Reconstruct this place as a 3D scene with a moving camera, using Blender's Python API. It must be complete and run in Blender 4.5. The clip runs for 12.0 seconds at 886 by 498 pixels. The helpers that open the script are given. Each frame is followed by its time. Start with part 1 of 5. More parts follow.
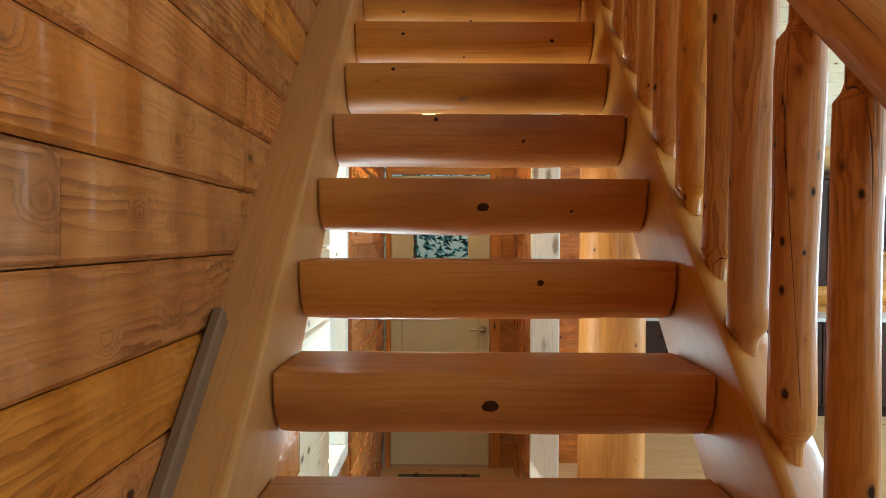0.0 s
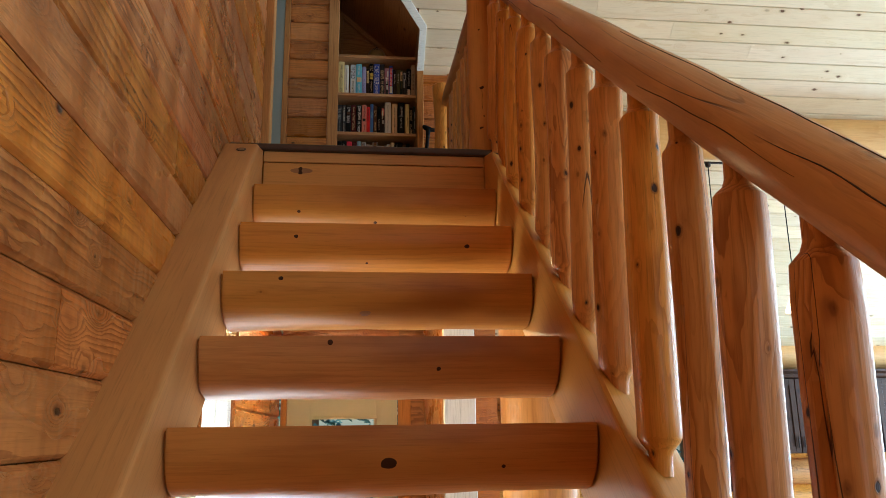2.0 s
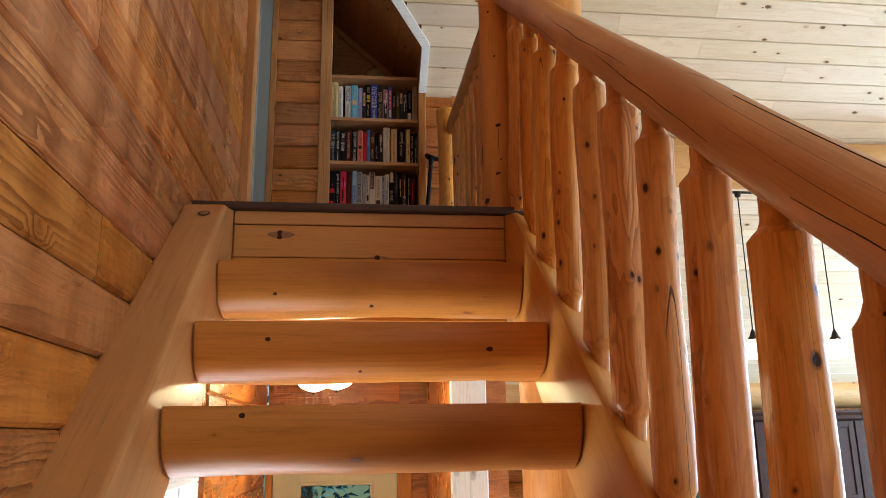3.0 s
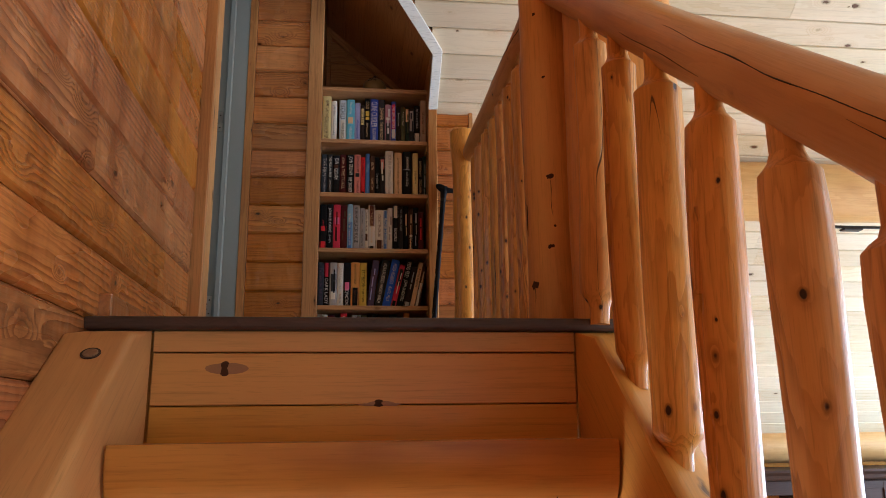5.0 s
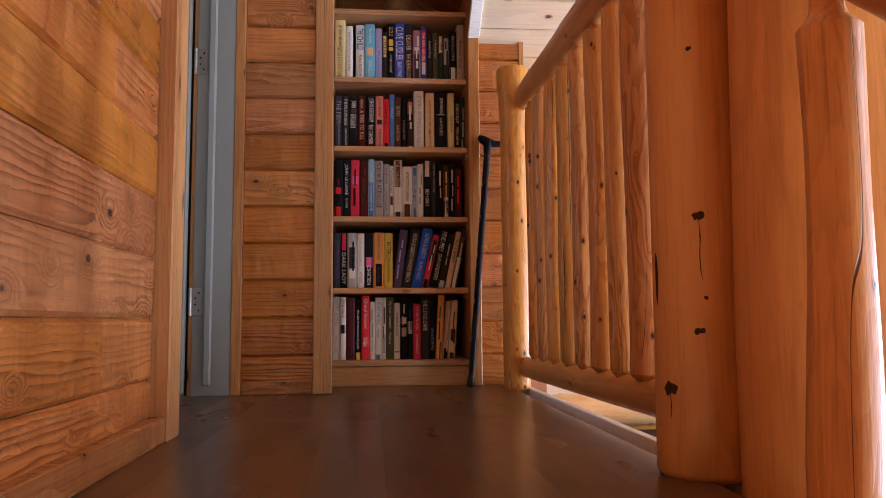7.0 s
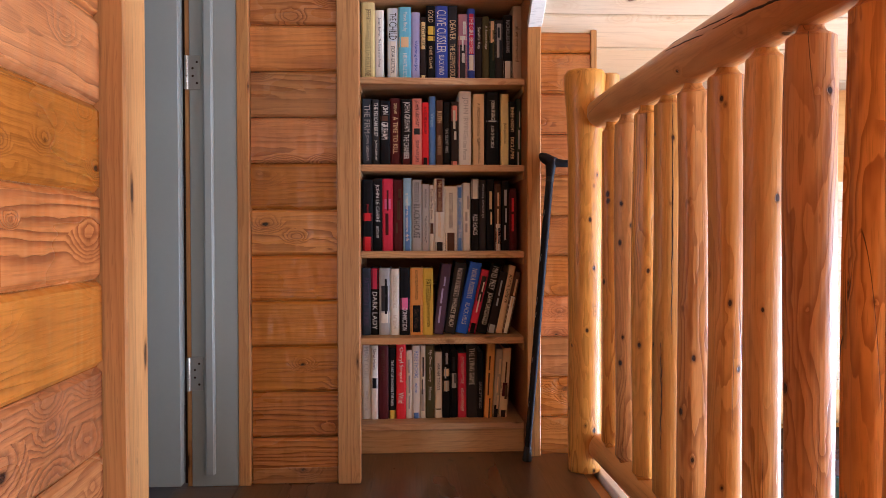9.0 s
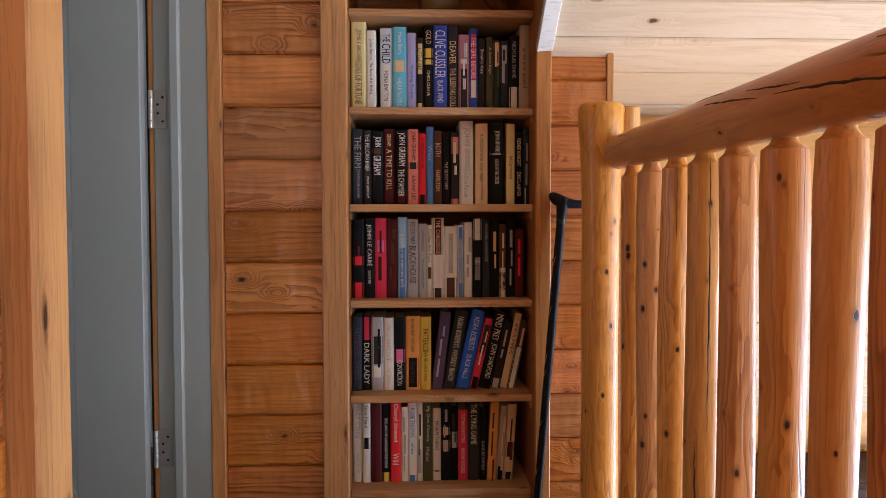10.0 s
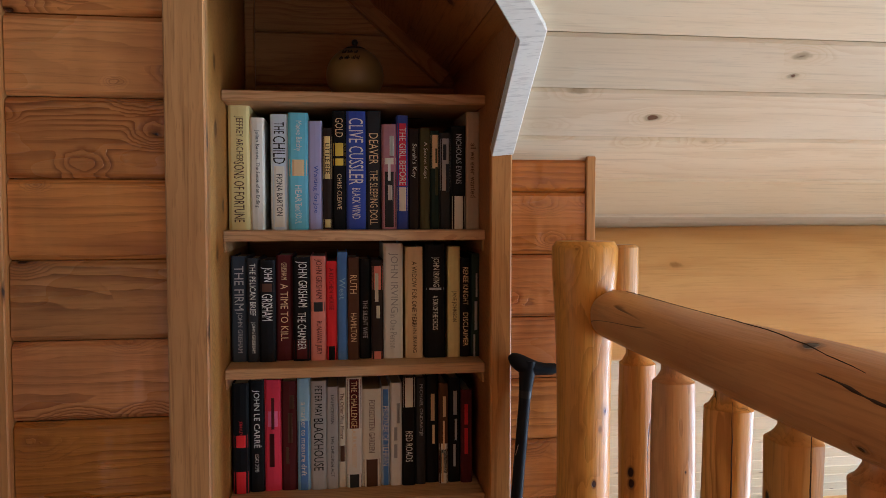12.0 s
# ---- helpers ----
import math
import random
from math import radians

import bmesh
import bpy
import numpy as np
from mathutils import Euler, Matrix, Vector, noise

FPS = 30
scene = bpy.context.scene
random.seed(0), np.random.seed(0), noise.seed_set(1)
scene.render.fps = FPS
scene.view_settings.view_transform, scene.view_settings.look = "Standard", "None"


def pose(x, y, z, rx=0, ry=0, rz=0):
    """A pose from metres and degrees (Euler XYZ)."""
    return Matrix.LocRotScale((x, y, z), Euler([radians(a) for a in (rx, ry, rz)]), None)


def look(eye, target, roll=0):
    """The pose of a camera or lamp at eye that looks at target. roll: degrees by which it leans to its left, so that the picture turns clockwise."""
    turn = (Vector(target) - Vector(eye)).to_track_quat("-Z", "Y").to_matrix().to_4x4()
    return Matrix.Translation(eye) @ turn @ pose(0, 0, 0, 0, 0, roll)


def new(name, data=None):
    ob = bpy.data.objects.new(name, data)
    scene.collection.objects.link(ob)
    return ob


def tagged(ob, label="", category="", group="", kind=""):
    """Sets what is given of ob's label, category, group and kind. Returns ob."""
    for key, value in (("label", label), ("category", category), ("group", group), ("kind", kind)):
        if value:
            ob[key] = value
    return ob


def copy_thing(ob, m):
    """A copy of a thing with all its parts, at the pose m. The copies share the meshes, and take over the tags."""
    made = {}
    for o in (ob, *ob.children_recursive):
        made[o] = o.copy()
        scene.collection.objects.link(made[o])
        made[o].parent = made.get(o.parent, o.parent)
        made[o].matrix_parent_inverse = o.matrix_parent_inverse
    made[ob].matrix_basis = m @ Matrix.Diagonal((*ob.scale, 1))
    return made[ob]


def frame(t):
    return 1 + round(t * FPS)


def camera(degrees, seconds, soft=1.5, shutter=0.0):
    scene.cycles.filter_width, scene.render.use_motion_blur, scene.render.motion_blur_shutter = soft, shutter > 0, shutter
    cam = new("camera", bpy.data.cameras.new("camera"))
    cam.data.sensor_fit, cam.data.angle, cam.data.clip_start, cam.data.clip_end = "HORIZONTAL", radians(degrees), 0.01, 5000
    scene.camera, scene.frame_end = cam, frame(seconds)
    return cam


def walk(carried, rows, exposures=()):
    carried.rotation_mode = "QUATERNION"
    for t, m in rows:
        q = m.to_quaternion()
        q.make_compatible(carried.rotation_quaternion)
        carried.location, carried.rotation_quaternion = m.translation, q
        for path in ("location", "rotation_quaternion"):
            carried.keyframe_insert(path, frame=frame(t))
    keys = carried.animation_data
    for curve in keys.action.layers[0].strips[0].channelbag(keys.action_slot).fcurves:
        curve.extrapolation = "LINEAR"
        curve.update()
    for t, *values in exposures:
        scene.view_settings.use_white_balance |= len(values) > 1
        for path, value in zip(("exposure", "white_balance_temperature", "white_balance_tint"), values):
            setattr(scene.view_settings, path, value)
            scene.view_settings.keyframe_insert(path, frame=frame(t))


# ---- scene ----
cam = camera(60.5, 12.0, soft=0.75)
METRES, EYE, TILT, LEAN, TURN = 4.7, 1.6, 0.0, 0.0, 0.4
ROWS = [
    (0.0, 0.0, 0.0, 0.0, 0.0, -0.78, -0.27),
    (0.5, -0.0043, -0.0088, 0.0155, -3.6, 5.31, -0.03),
    (1.0, -0.0093, -0.0108, 0.0239, -5.36, 10.2, 0.28),
    (1.5, -0.0059, 0.0127, 0.0174, -6.42, 12.74, 0.54),
    (2.0, 0.005, 0.0843, 0.0283, -6.86, 13.5, 0.75),
    (2.5, 0.003, 0.1393, 0.0615, -6.97, 13.71, 0.83),
    (3.0, 0.0085, 0.1788, 0.1007, -7.02, 13.85, 0.78),
    (3.5, 0.0194, 0.2122, 0.1339, -7.02, 13.93, 0.77),
    (5.5, 0.0093, 0.3677, 0.2282, -7.03, 13.04, 0.62),
    (6.0, 0.0064, 0.3937, 0.2619, -7.08, 10.74, 0.58),
    (6.5, 0.0136, 0.4294, 0.2765, -6.79, 8.04, 0.52),
    (7.0, 0.0074, 0.4698, 0.2988, -5.87, 5.38, 0.42),
    (7.5, 0.0016, 0.4948, 0.3295, -5.04, 3.35, 0.34),
    (9.5, 0.0099, 0.6073, 0.4178, -3.15, -1.95, 0.06),
    (10.0, 0.0118, 0.6333, 0.4391, -3.2, -2.33, 0.08),
    (10.5, 0.0105, 0.6647, 0.4662, -4.12, -2.36, 0.01),
    (11.0, 0.0231, 0.6868, 0.486, -6.44, -2.4, 0.05),
    (11.5, 0.0387, 0.7249, 0.5123, -8.61, -2.49, 0.07),
    (12.0, 0.0264, 0.7732, 0.5161, -8.34, -2.71, 0.05),
]
walk(cam, [(t, pose(0, 0, EYE, TILT, LEAN, TURN) @ pose(METRES * x, METRES * y, METRES * z, 90 + pitch, roll, yaw)) for t, x, y, z, yaw, pitch, roll in ROWS],
     [(t, stops, 5850 if t < 10 else 5740, tint) for t, stops, tint in ((0.0, -0.25, -9), (0.5, -0.1, -7), (1.0, -0.27, -4), (1.5, -0.32, -3), (2.5, 0.0, 3), (3.5, 0.0, 9), (5.5, 0.15, 11), (6.5, 0.3, 20), (7.0, 0.62, 24), (7.5, 1.05, 24), (9.5, 0.95, 19), (10.5, 0.5, 14), (11.0, 0.6, 12), (12.0, 0.15, 9))])

# ---------- world and light ----------
world = bpy.data.worlds.new("world")
scene.world = world
world.use_nodes = True
wn = world.node_tree.nodes
sky = wn.new("ShaderNodeTexSky")
sky.sky_type, sky.sun_disc, sky.sun_elevation, sky.sun_rotation = "NISHITA", False, radians(50), radians(230)
world.node_tree.links.new(sky.outputs[0], wn["Background"].inputs[0])
wn["Background"].inputs[1].default_value = 0.12
sun = new("sun", bpy.data.lights.new("sun", "SUN"))
sun.data.energy, sun.data.angle, sun.data.color = 4.5, radians(0.6), (1.0, 0.95, 0.88)
sun.matrix_basis = look((-6, -4.6, 9.2), (0, 0, 0))


def window_light(name, eye, target, w, h, watts, color):
    """Sky light that enters through a window's opening; also used for the added fill lamps."""
    lamp = bpy.data.lights.new(name, "AREA")
    lamp.shape, lamp.size, lamp.size_y, lamp.energy, lamp.color = "RECTANGLE", w, h, watts, color
    ob = new(name, lamp)
    ob.matrix_basis = look(eye, target)
    return ob


SKY_TINT = (0.72, 0.87, 1.0)
window_light("window_light_tall", (6.20, 3.40, 2.1), (0, 3.4, 2.1), 0.45, 3.0, 120, SKY_TINT)
window_light("window_light_kitchen_side", (6.20, 5.63, 2.0), (0, 5.63, 2.0), 0.7, 2.6, 280, (0.60, 0.80, 1.0))
window_light("window_light_wide", (6.20, 0.6, 2.1), (0, 0.6, 2.1), 2.6, 3.0, 125, SKY_TINT)
window_light("window_light_gable", (6.20, 2.4, 4.7), (0, 3.4, 4.3), 2.6, 1.5, 60, SKY_TINT)
# added frontal fill for treads and books, set sideways of the rear opening
window_light("window_light_rear", (1.9, -3.50, 1.9), (1.2, 4.0, 2.9), 2.6, 2.0, 75, SKY_TINT)
# added fill in the side room, only to brighten the open door
window_light("window_light_side_room", (-2.85, 4.0, 3.9), (0, 4.6, 3.7), 0.9, 1.1, 5, SKY_TINT)

window_light("window_light_under_landing", (-0.462, 3.15, 1.30), (0.35, 2.75, 2.15), 0.58, 1.26, 18, (0.95, 0.97, 1.0))

# ---------- helpers of this scene ----------
rnd = random.Random(7)


def world_of(ob):
    m = ob.matrix_basis.copy()
    while ob.parent:
        m = ob.parent.matrix_basis @ ob.matrix_parent_inverse @ m
        ob = ob.parent
    return m


def mesh_of(name, bm, mat, smooth=False):
    me = bpy.data.meshes.new(name)
    bm.normal_update()
    bm.to_mesh(me)
    bm.free()
    me.materials.append(mat)
    if smooth:
        me.polygons.foreach_set("use_smooth", [True] * len(me.polygons))
        me.set_sharp_from_angle(angle=radians(38))
    return me


def put_part(name, me, parent, m=None, label=""):
    """Link mesh me as a part of parent, m in world metres."""
    ob = new(name, me)
    ob.parent = parent
    ob.matrix_parent_inverse = world_of(parent).inverted()
    ob.matrix_basis = m if m is not None else Matrix()
    return tagged(ob, label)


def part(name, bm, mat, parent, label="", m=None, smooth=False):
    return put_part(name, mesh_of(name, bm, mat, smooth), parent, m, label)


def thing(name, at, label, category, group="", kind="", m=None):
    ob = new(name)
    ob.empty_display_size = 0.05
    ob.matrix_basis = m if m is not None else Matrix.Translation(at)
    return tagged(ob, label, category, group, kind)


def solid(name, bm, mat, label, category, group="", kind="", m=None, smooth=False):
    ob = new(name, mesh_of(name, bm, mat, smooth))
    if m is not None:
        ob.matrix_basis = m
    return tagged(ob, label, category, group, kind)


def box(x0, x1, y0, y1, z0, z1, bevel=0.0, bm=None, segs=1):
    bm = bm or bmesh.new()
    made = bmesh.ops.create_cube(bm, size=1.0)["verts"]
    bmesh.ops.transform(bm, verts=made, matrix=Matrix.LocRotScale(((x0 + x1) / 2, (y0 + y1) / 2, (z0 + z1) / 2), None, (x1 - x0, y1 - y0, z1 - z0)))
    if bevel:
        edges = list({e for v in made for e in v.link_edges})
        bmesh.ops.bevel(bm, geom=edges, offset=bevel, segments=segs, affect="EDGES", profile=0.5)
    return bm


def upright(name, x0, x1, y0, y1, z0, z1, bevel, mat, parent, label=""):
    """A standing board or post whose grain runs upwards."""
    m = Matrix.Translation((x0, y0, z0)) @ pose(0, 0, 0, 0, -90, 0)
    return part(name, box(0, z1 - z0, 0, y1 - y0, x0 - x1, 0, bevel), mat, parent, label, m)


def along(p0, p1):
    """A pose whose x axis runs from p0 to p1; and the length."""
    d = Vector(p1) - Vector(p0)
    x = d.normalized()
    up = Vector((0, 0, 1)) if abs(x.z) < 0.95 else Vector((0, 1, 0))
    y = up.cross(x).normalized()
    z = x.cross(y)
    m = Matrix((x, y, z)).transposed().to_4x4()
    m.translation = Vector(p0)
    return m, d.length


def ring_sweep(stations, segs, seed=0, lump=0.0, flat=(), bow=0.0, cap=True):
    """A body of turned sections along local x: stations are (x, radius). flat: (angle, depth) facets cut by a drawknife."""
    bm = bmesh.new()
    rings = []
    n = len(stations)
    length = max(1e-6, stations[-1][0] - stations[0][0])
    for x, r in stations:
        ring = []
        off = bow * math.sin(math.pi * (x - stations[0][0]) / length)
        for k in range(segs):
            a = 2 * math.pi * k / segs
            rr = r
            if lump:
                rr *= 1 + lump * noise.noise(Vector((x * 3.1 + seed * 7.3, math.cos(a) * 1.3 + seed, math.sin(a) * 1.3)))
            for fa, depth in flat:
                c = math.cos(a - fa)
                if c > 0.2:
                    rr = min(rr, r * (1 - depth) / c)
            ring.append(bm.verts.new((x, rr * math.cos(a), rr * math.sin(a) + off)))
        rings.append(ring)
    for i in range(n - 1):
        for k in range(segs):
            bm.faces.new((rings[i][k], rings[i + 1][k], rings[i + 1][(k + 1) % segs], rings[i][(k + 1) % segs]))
    if cap:
        bm.faces.new(rings[0])
        bm.faces.new(list(reversed(rings[-1])))
    bmesh.ops.recalc_face_normals(bm, faces=bm.faces)
    return bm


def log_stations(length, r0, r1, steps=14, round_end=0.0):
    out = []
    for i in range(steps + 1):
        f = i / steps
        out.append((f * length, r0 + (r1 - r0) * f))
    if round_end:
        e = round_end
        out = [(0, r0 - e), (e * 0.4, r0 - e * 0.3), (e, r0)] + [s for s in out if e * 1.2 < s[0] < length - e * 1.2] + [(length - e, r1), (length - e * 0.4, r1 - e * 0.3), (length, r1 - e)]
    return out


# ---------- materials ----------
def mat_new(name):
    m = bpy.data.materials.new(name)
    m.use_nodes = True
    nt = m.node_tree
    return m, nt, nt.nodes["Principled BSDF"]


class Nodes:
    def __init__(self, nt):
        self.nt = nt

    def add(self, kind, **inputs):
        n = self.nt.nodes.new(kind)
        for key, v in inputs.items():
            self.feed(n, key, v)
        return n

    def feed(self, n, key, v):
        sock = n.inputs[int(key[1:])] if key[0] == "i" and key[1:].isdigit() else n.inputs[key]
        if isinstance(v, bpy.types.NodeSocket):
            self.nt.links.new(v, sock)
        else:
            sock.default_value = v

    def math(self, op, a, b=0.0, c=0.0):
        n = self.nt.nodes.new("ShaderNodeMath")
        n.operation = op
        for i, v in enumerate((a, b, c)):
            self.feed(n, "i%d" % i, v)
        return n.outputs[0]

    def vec(self, op, a, b=(0, 0, 0)):
        n = self.nt.nodes.new("ShaderNodeVectorMath")
        n.operation = op
        self.feed(n, "i0", a)
        self.feed(n, "i1", b)
        return n.outputs["Value"] if op == "LENGTH" else n.outputs[0]

    def noise(self, vector, scale, detail=2.0, rough=0.5):
        n = self.add("ShaderNodeTexNoise", Vector=vector, Scale=scale, Detail=detail, Roughness=rough)
        return n.outputs[0]

    def mix(self, fac, a, b, blend="MIX"):
        n = self.nt.nodes.new("ShaderNodeMix")
        n.data_type, n.blend_type = "RGBA", blend
        self.feed(n, "i0", fac)
        self.feed(n, "i6", a)
        self.feed(n, "i7", b)
        return n.outputs[2]

    def smooth(self, x, lo, hi, a=0.0, b=1.0):
        n = self.nt.nodes.new("ShaderNodeMapRange")
        n.interpolation_type = "SMOOTHSTEP"
        for i, v in enumerate((x, lo, hi, a, b)):
            self.feed(n, "i%d" % i, v)
        return n.outputs[0]


def rgba(c):
    return (c[0], c[1], c[2], 1.0)


def wood(name, early, late, knot=(0.10, 0.035, 0.012), rough=0.42, ring=110.0, rings=0.55, knots=(7.0, 11.0), knot_gate=0.45, knot_size=0.12, vary=0.25, wander=0.07, bump=0.12, island=False, coat=0.0, heart=0.05, stain=0.35, spec=0.2, ripple=0.0, fibres=0.5, checks=0.0, figure=(1.9, 4.5), swirl=0.03, reach=3.4, calm=0.12):
    """Pine: growth rings wound round a wandering heart, swirling round the knots; fine fibre along local x.
    figure: how fast the rings wander along and across; swirl, reach: how far the knots bend them; calm: what is left of the rings in quiet wood."""
    m, nt, bsdf = mat_new(name)
    N = Nodes(nt)
    tc = N.add("ShaderNodeTexCoord").outputs["Object"]
    if island:
        rand = N.add("ShaderNodeNewGeometry").outputs["Random Per Island"]
    else:
        rand = N.add("ShaderNodeObjectInfo").outputs["Random"]
    r2 = N.math("FRACT", N.math("MULTIPLY", rand, 37.7))
    r3 = N.math("FRACT", N.math("MULTIPLY", rand, 91.3))
    shift = N.add("ShaderNodeCombineXYZ", X=N.math("MULTIPLY", rand, 40.0), Y=N.math("MULTIPLY", r2, 9.0), Z=N.math("MULTIPLY", r3, 9.0)).outputs[0]
    p = N.vec("ADD", tc, shift)
    # knots: round cores of uneven outline, the grain round them drawn out lengthwise
    ragged = N.add("ShaderNodeTexNoise", Vector=p, Scale=55.0, Detail=2.0).outputs["Color"]
    pk = N.vec("ADD", N.vec("MULTIPLY", p, (knots[0], knots[1], knots[1])), N.vec("MULTIPLY", N.vec("SUBTRACT", ragged, (0.5, 0.5, 0.5)), (0.09, 0.09, 0.09)))
    vor = nt.nodes.new("ShaderNodeTexVoronoi")
    N.feed(vor, "Vector", pk)
    N.feed(vor, "Scale", 1.0)
    sep = N.add("ShaderNodeSeparateColor", Color=vor.outputs["Color"])
    gate = N.math("GREATER_THAN", sep.outputs[0], knot_gate)
    size = N.math("MULTIPLY_ADD", sep.outputs[1], knot_size, knot_size * 0.35)
    d = vor.outputs["Distance"]
    core = N.math("MULTIPLY", N.smooth(N.math("DIVIDE", d, size), 0.72, 1.0, 1.0, 0.0), gate)
    halo = N.math("MULTIPLY", N.smooth(N.math("DIVIDE", d, size), 0.7, reach, 1.0, 0.0), gate)
    # growth rings
    wob = N.noise(N.vec("MULTIPLY", p, (figure[0], figure[1], figure[1])), 1.0, 2.0, 0.45)
    sepv = N.add("ShaderNodeSeparateXYZ", Vector=tc)
    oy = N.math("MULTIPLY_ADD", r2, heart, heart * 0.3)
    oz = N.math("MULTIPLY", N.math("SUBTRACT", r3, 0.5), heart * 2.0)
    rad = N.vec("LENGTH", N.add("ShaderNodeCombineXYZ", X=0.0, Y=N.math("ADD", sepv.outputs[1], oy), Z=N.math("ADD", sepv.outputs[2], oz)).outputs[0])
    field = N.math("ADD", rad, N.math("MULTIPLY", wob, wander * 2.0))
    field = N.math("ADD", field, N.math("MULTIPLY", halo, swirl))
    field = N.math("ADD", field, N.math("MULTIPLY", N.noise(N.vec("MULTIPLY", p, (4.0, 19.0, 19.0)), 1.0, 3.0, 0.6), 0.026))
    saw = N.math("FRACT", N.math("MULTIPLY", field, ring))
    band = N.smooth(saw, 0.30, 0.93)
    band = N.math("MULTIPLY", band, N.smooth(saw, 0.94, 1.0, 1.0, 0.0))
    fade = N.smooth(N.noise(N.vec("MULTIPLY", p, (1.3, 7.0, 7.0)), 1.0, 2.0, 0.5), 0.40, 0.66, calm, 1.0)
    fade = N.math("MAXIMUM", fade, N.math("MULTIPLY", halo, 0.9 if swirl > 0.03 else 0.25))
    band = N.math("MULTIPLY", band, N.math("MULTIPLY", fade, rings))
    fibre = N.noise(N.vec("MULTIPLY", p, (5.0, 170.0, 170.0)), 1.0, 2.0, 0.6)
    fleck = N.noise(N.vec("MULTIPLY", p, (26.0, 420.0, 420.0)), 1.0, 1.0, 0.5)
    blot = N.noise(N.vec("MULTIPLY", p, (1.6, 5.0, 5.0)), 1.0, 3.0, 0.55)
    wisp = N.noise(N.vec("MULTIPLY", p, (2.6, 30.0, 30.0)), 1.0, 4.0, 0.65)
    col = N.mix(band, rgba(early), rgba(late))
    dark = tuple(c * 0.45 for c in late)
    col = N.mix(N.math("MULTIPLY", N.smooth(fibre, 0.5, 0.78), fibres), col, rgba(dark))
    col = N.mix(N.math("MULTIPLY", N.smooth(fleck, 0.60, 0.74), fibres * 0.55), col, rgba(dark))
    col = N.mix(N.math("MULTIPLY", N.smooth(wisp, 0.50, 0.72), stain * 0.55), col, rgba(late))
    col = N.mix(N.math("MULTIPLY", N.smooth(blot, 0.45, 0.75), stain), col, rgba(late))
    col = N.mix(N.math("MULTIPLY", halo, 0.30), col, rgba(late))
    rim = N.math("MULTIPLY", N.smooth(N.math("DIVIDE", d, size), 1.0, 1.5, 1.0, 0.0), gate)
    col = N.mix(N.math("MULTIPLY", rim, 0.6), col, rgba(dark))
    col = N.mix(N.math("MULTIPLY", core, 0.95), col, rgba(knot))
    split = None
    if checks:
        # drying checks: thin dark lines that wander along the grain
        line = N.math("ABSOLUTE", N.math("SUBTRACT", N.noise(N.vec("MULTIPLY", p, (0.9, 14.0, 14.0)), 1.0, 1.0, 0.3), 0.5))
        where = N.smooth(N.noise(N.vec("MULTIPLY", p, (1.7, 9.0, 9.0)), 1.0, 1.0, 0.5), 0.56 - 0.1 * checks, 0.62 - 0.1 * checks)
        split = N.math("MULTIPLY", N.smooth(line, 0.0012, 0.004, 1.0, 0.0), where)
        col = N.mix(N.math("MULTIPLY", split, 0.9), col, (0.05, 0.018, 0.007, 1))
    bright = N.math("MULTIPLY_ADD", rand, vary, 1.0 - vary * 0.5)
    hsv = N.add("ShaderNodeHueSaturation", Color=col, Value=bright, Hue=N.math("MULTIPLY_ADD", r2, 0.008, 0.495), Saturation=N.math("MULTIPLY_ADD", r3, 0.12, 0.94))
    nt.links.new(hsv.outputs[0], bsdf.inputs["Base Color"])
    nt.links.new(N.math("MULTIPLY_ADD", blot, 0.25, rough - 0.12), bsdf.inputs["Roughness"])
    bsdf.inputs["Coat Weight"].default_value, bsdf.inputs["Coat Roughness"].default_value = coat, 0.25
    bsdf.inputs["Specular IOR Level"].default_value = spec
    height = N.math("ADD", N.math("MULTIPLY", band, -0.35), N.math("ADD", N.math("MULTIPLY", fibre, 0.5), N.math("MULTIPLY", core, -0.8)))
    height = N.math("ADD", height, N.math("MULTIPLY", blot, 2.5))
    if split is not None:
        height = N.math("ADD", height, N.math("MULTIPLY", split, -0.8))
    if ripple:
        height = N.math("ADD", height, N.math("MULTIPLY", N.noise(N.vec("MULTIPLY", p, (15.0, 5.0, 5.0)), 1.0, 2.0, 0.5), ripple))
    b = N.add("ShaderNodeBump", Strength=bump, Distance=0.004, Height=height)
    nt.links.new(b.outputs[0], bsdf.inputs["Normal"])
    return m


def paint(name, color, rough=0.5, metal=0.0, grain=60.0, amount=0.06, bump=0.05, coat=0.0, spec=0.4):
    m, nt, bsdf = mat_new(name)
    N = Nodes(nt)
    tc = N.add("ShaderNodeTexCoord").outputs["Object"]
    fine = N.noise(tc, grain, 3.0, 0.6)
    broad = N.noise(tc, 4.0, 2.0, 0.5)
    f = N.math("MULTIPLY_ADD", N.math("ADD", fine, broad), amount, 1.0 - amount)
    hsv = N.add("ShaderNodeHueSaturation", Color=rgba(color), Value=f)
    nt.links.new(hsv.outputs[0], bsdf.inputs["Base Color"])
    nt.links.new(N.math("MULTIPLY_ADD", broad, 0.2, rough - 0.1), bsdf.inputs["Roughness"])
    bsdf.inputs["Metallic"].default_value = metal
    bsdf.inputs["Specular IOR Level"].default_value = spec
    bsdf.inputs["Coat Weight"].default_value = coat
    b = N.add("ShaderNodeBump", Strength=bump, Distance=0.002, Height=fine)
    nt.links.new(b.outputs[0], bsdf.inputs["Normal"])
    return m


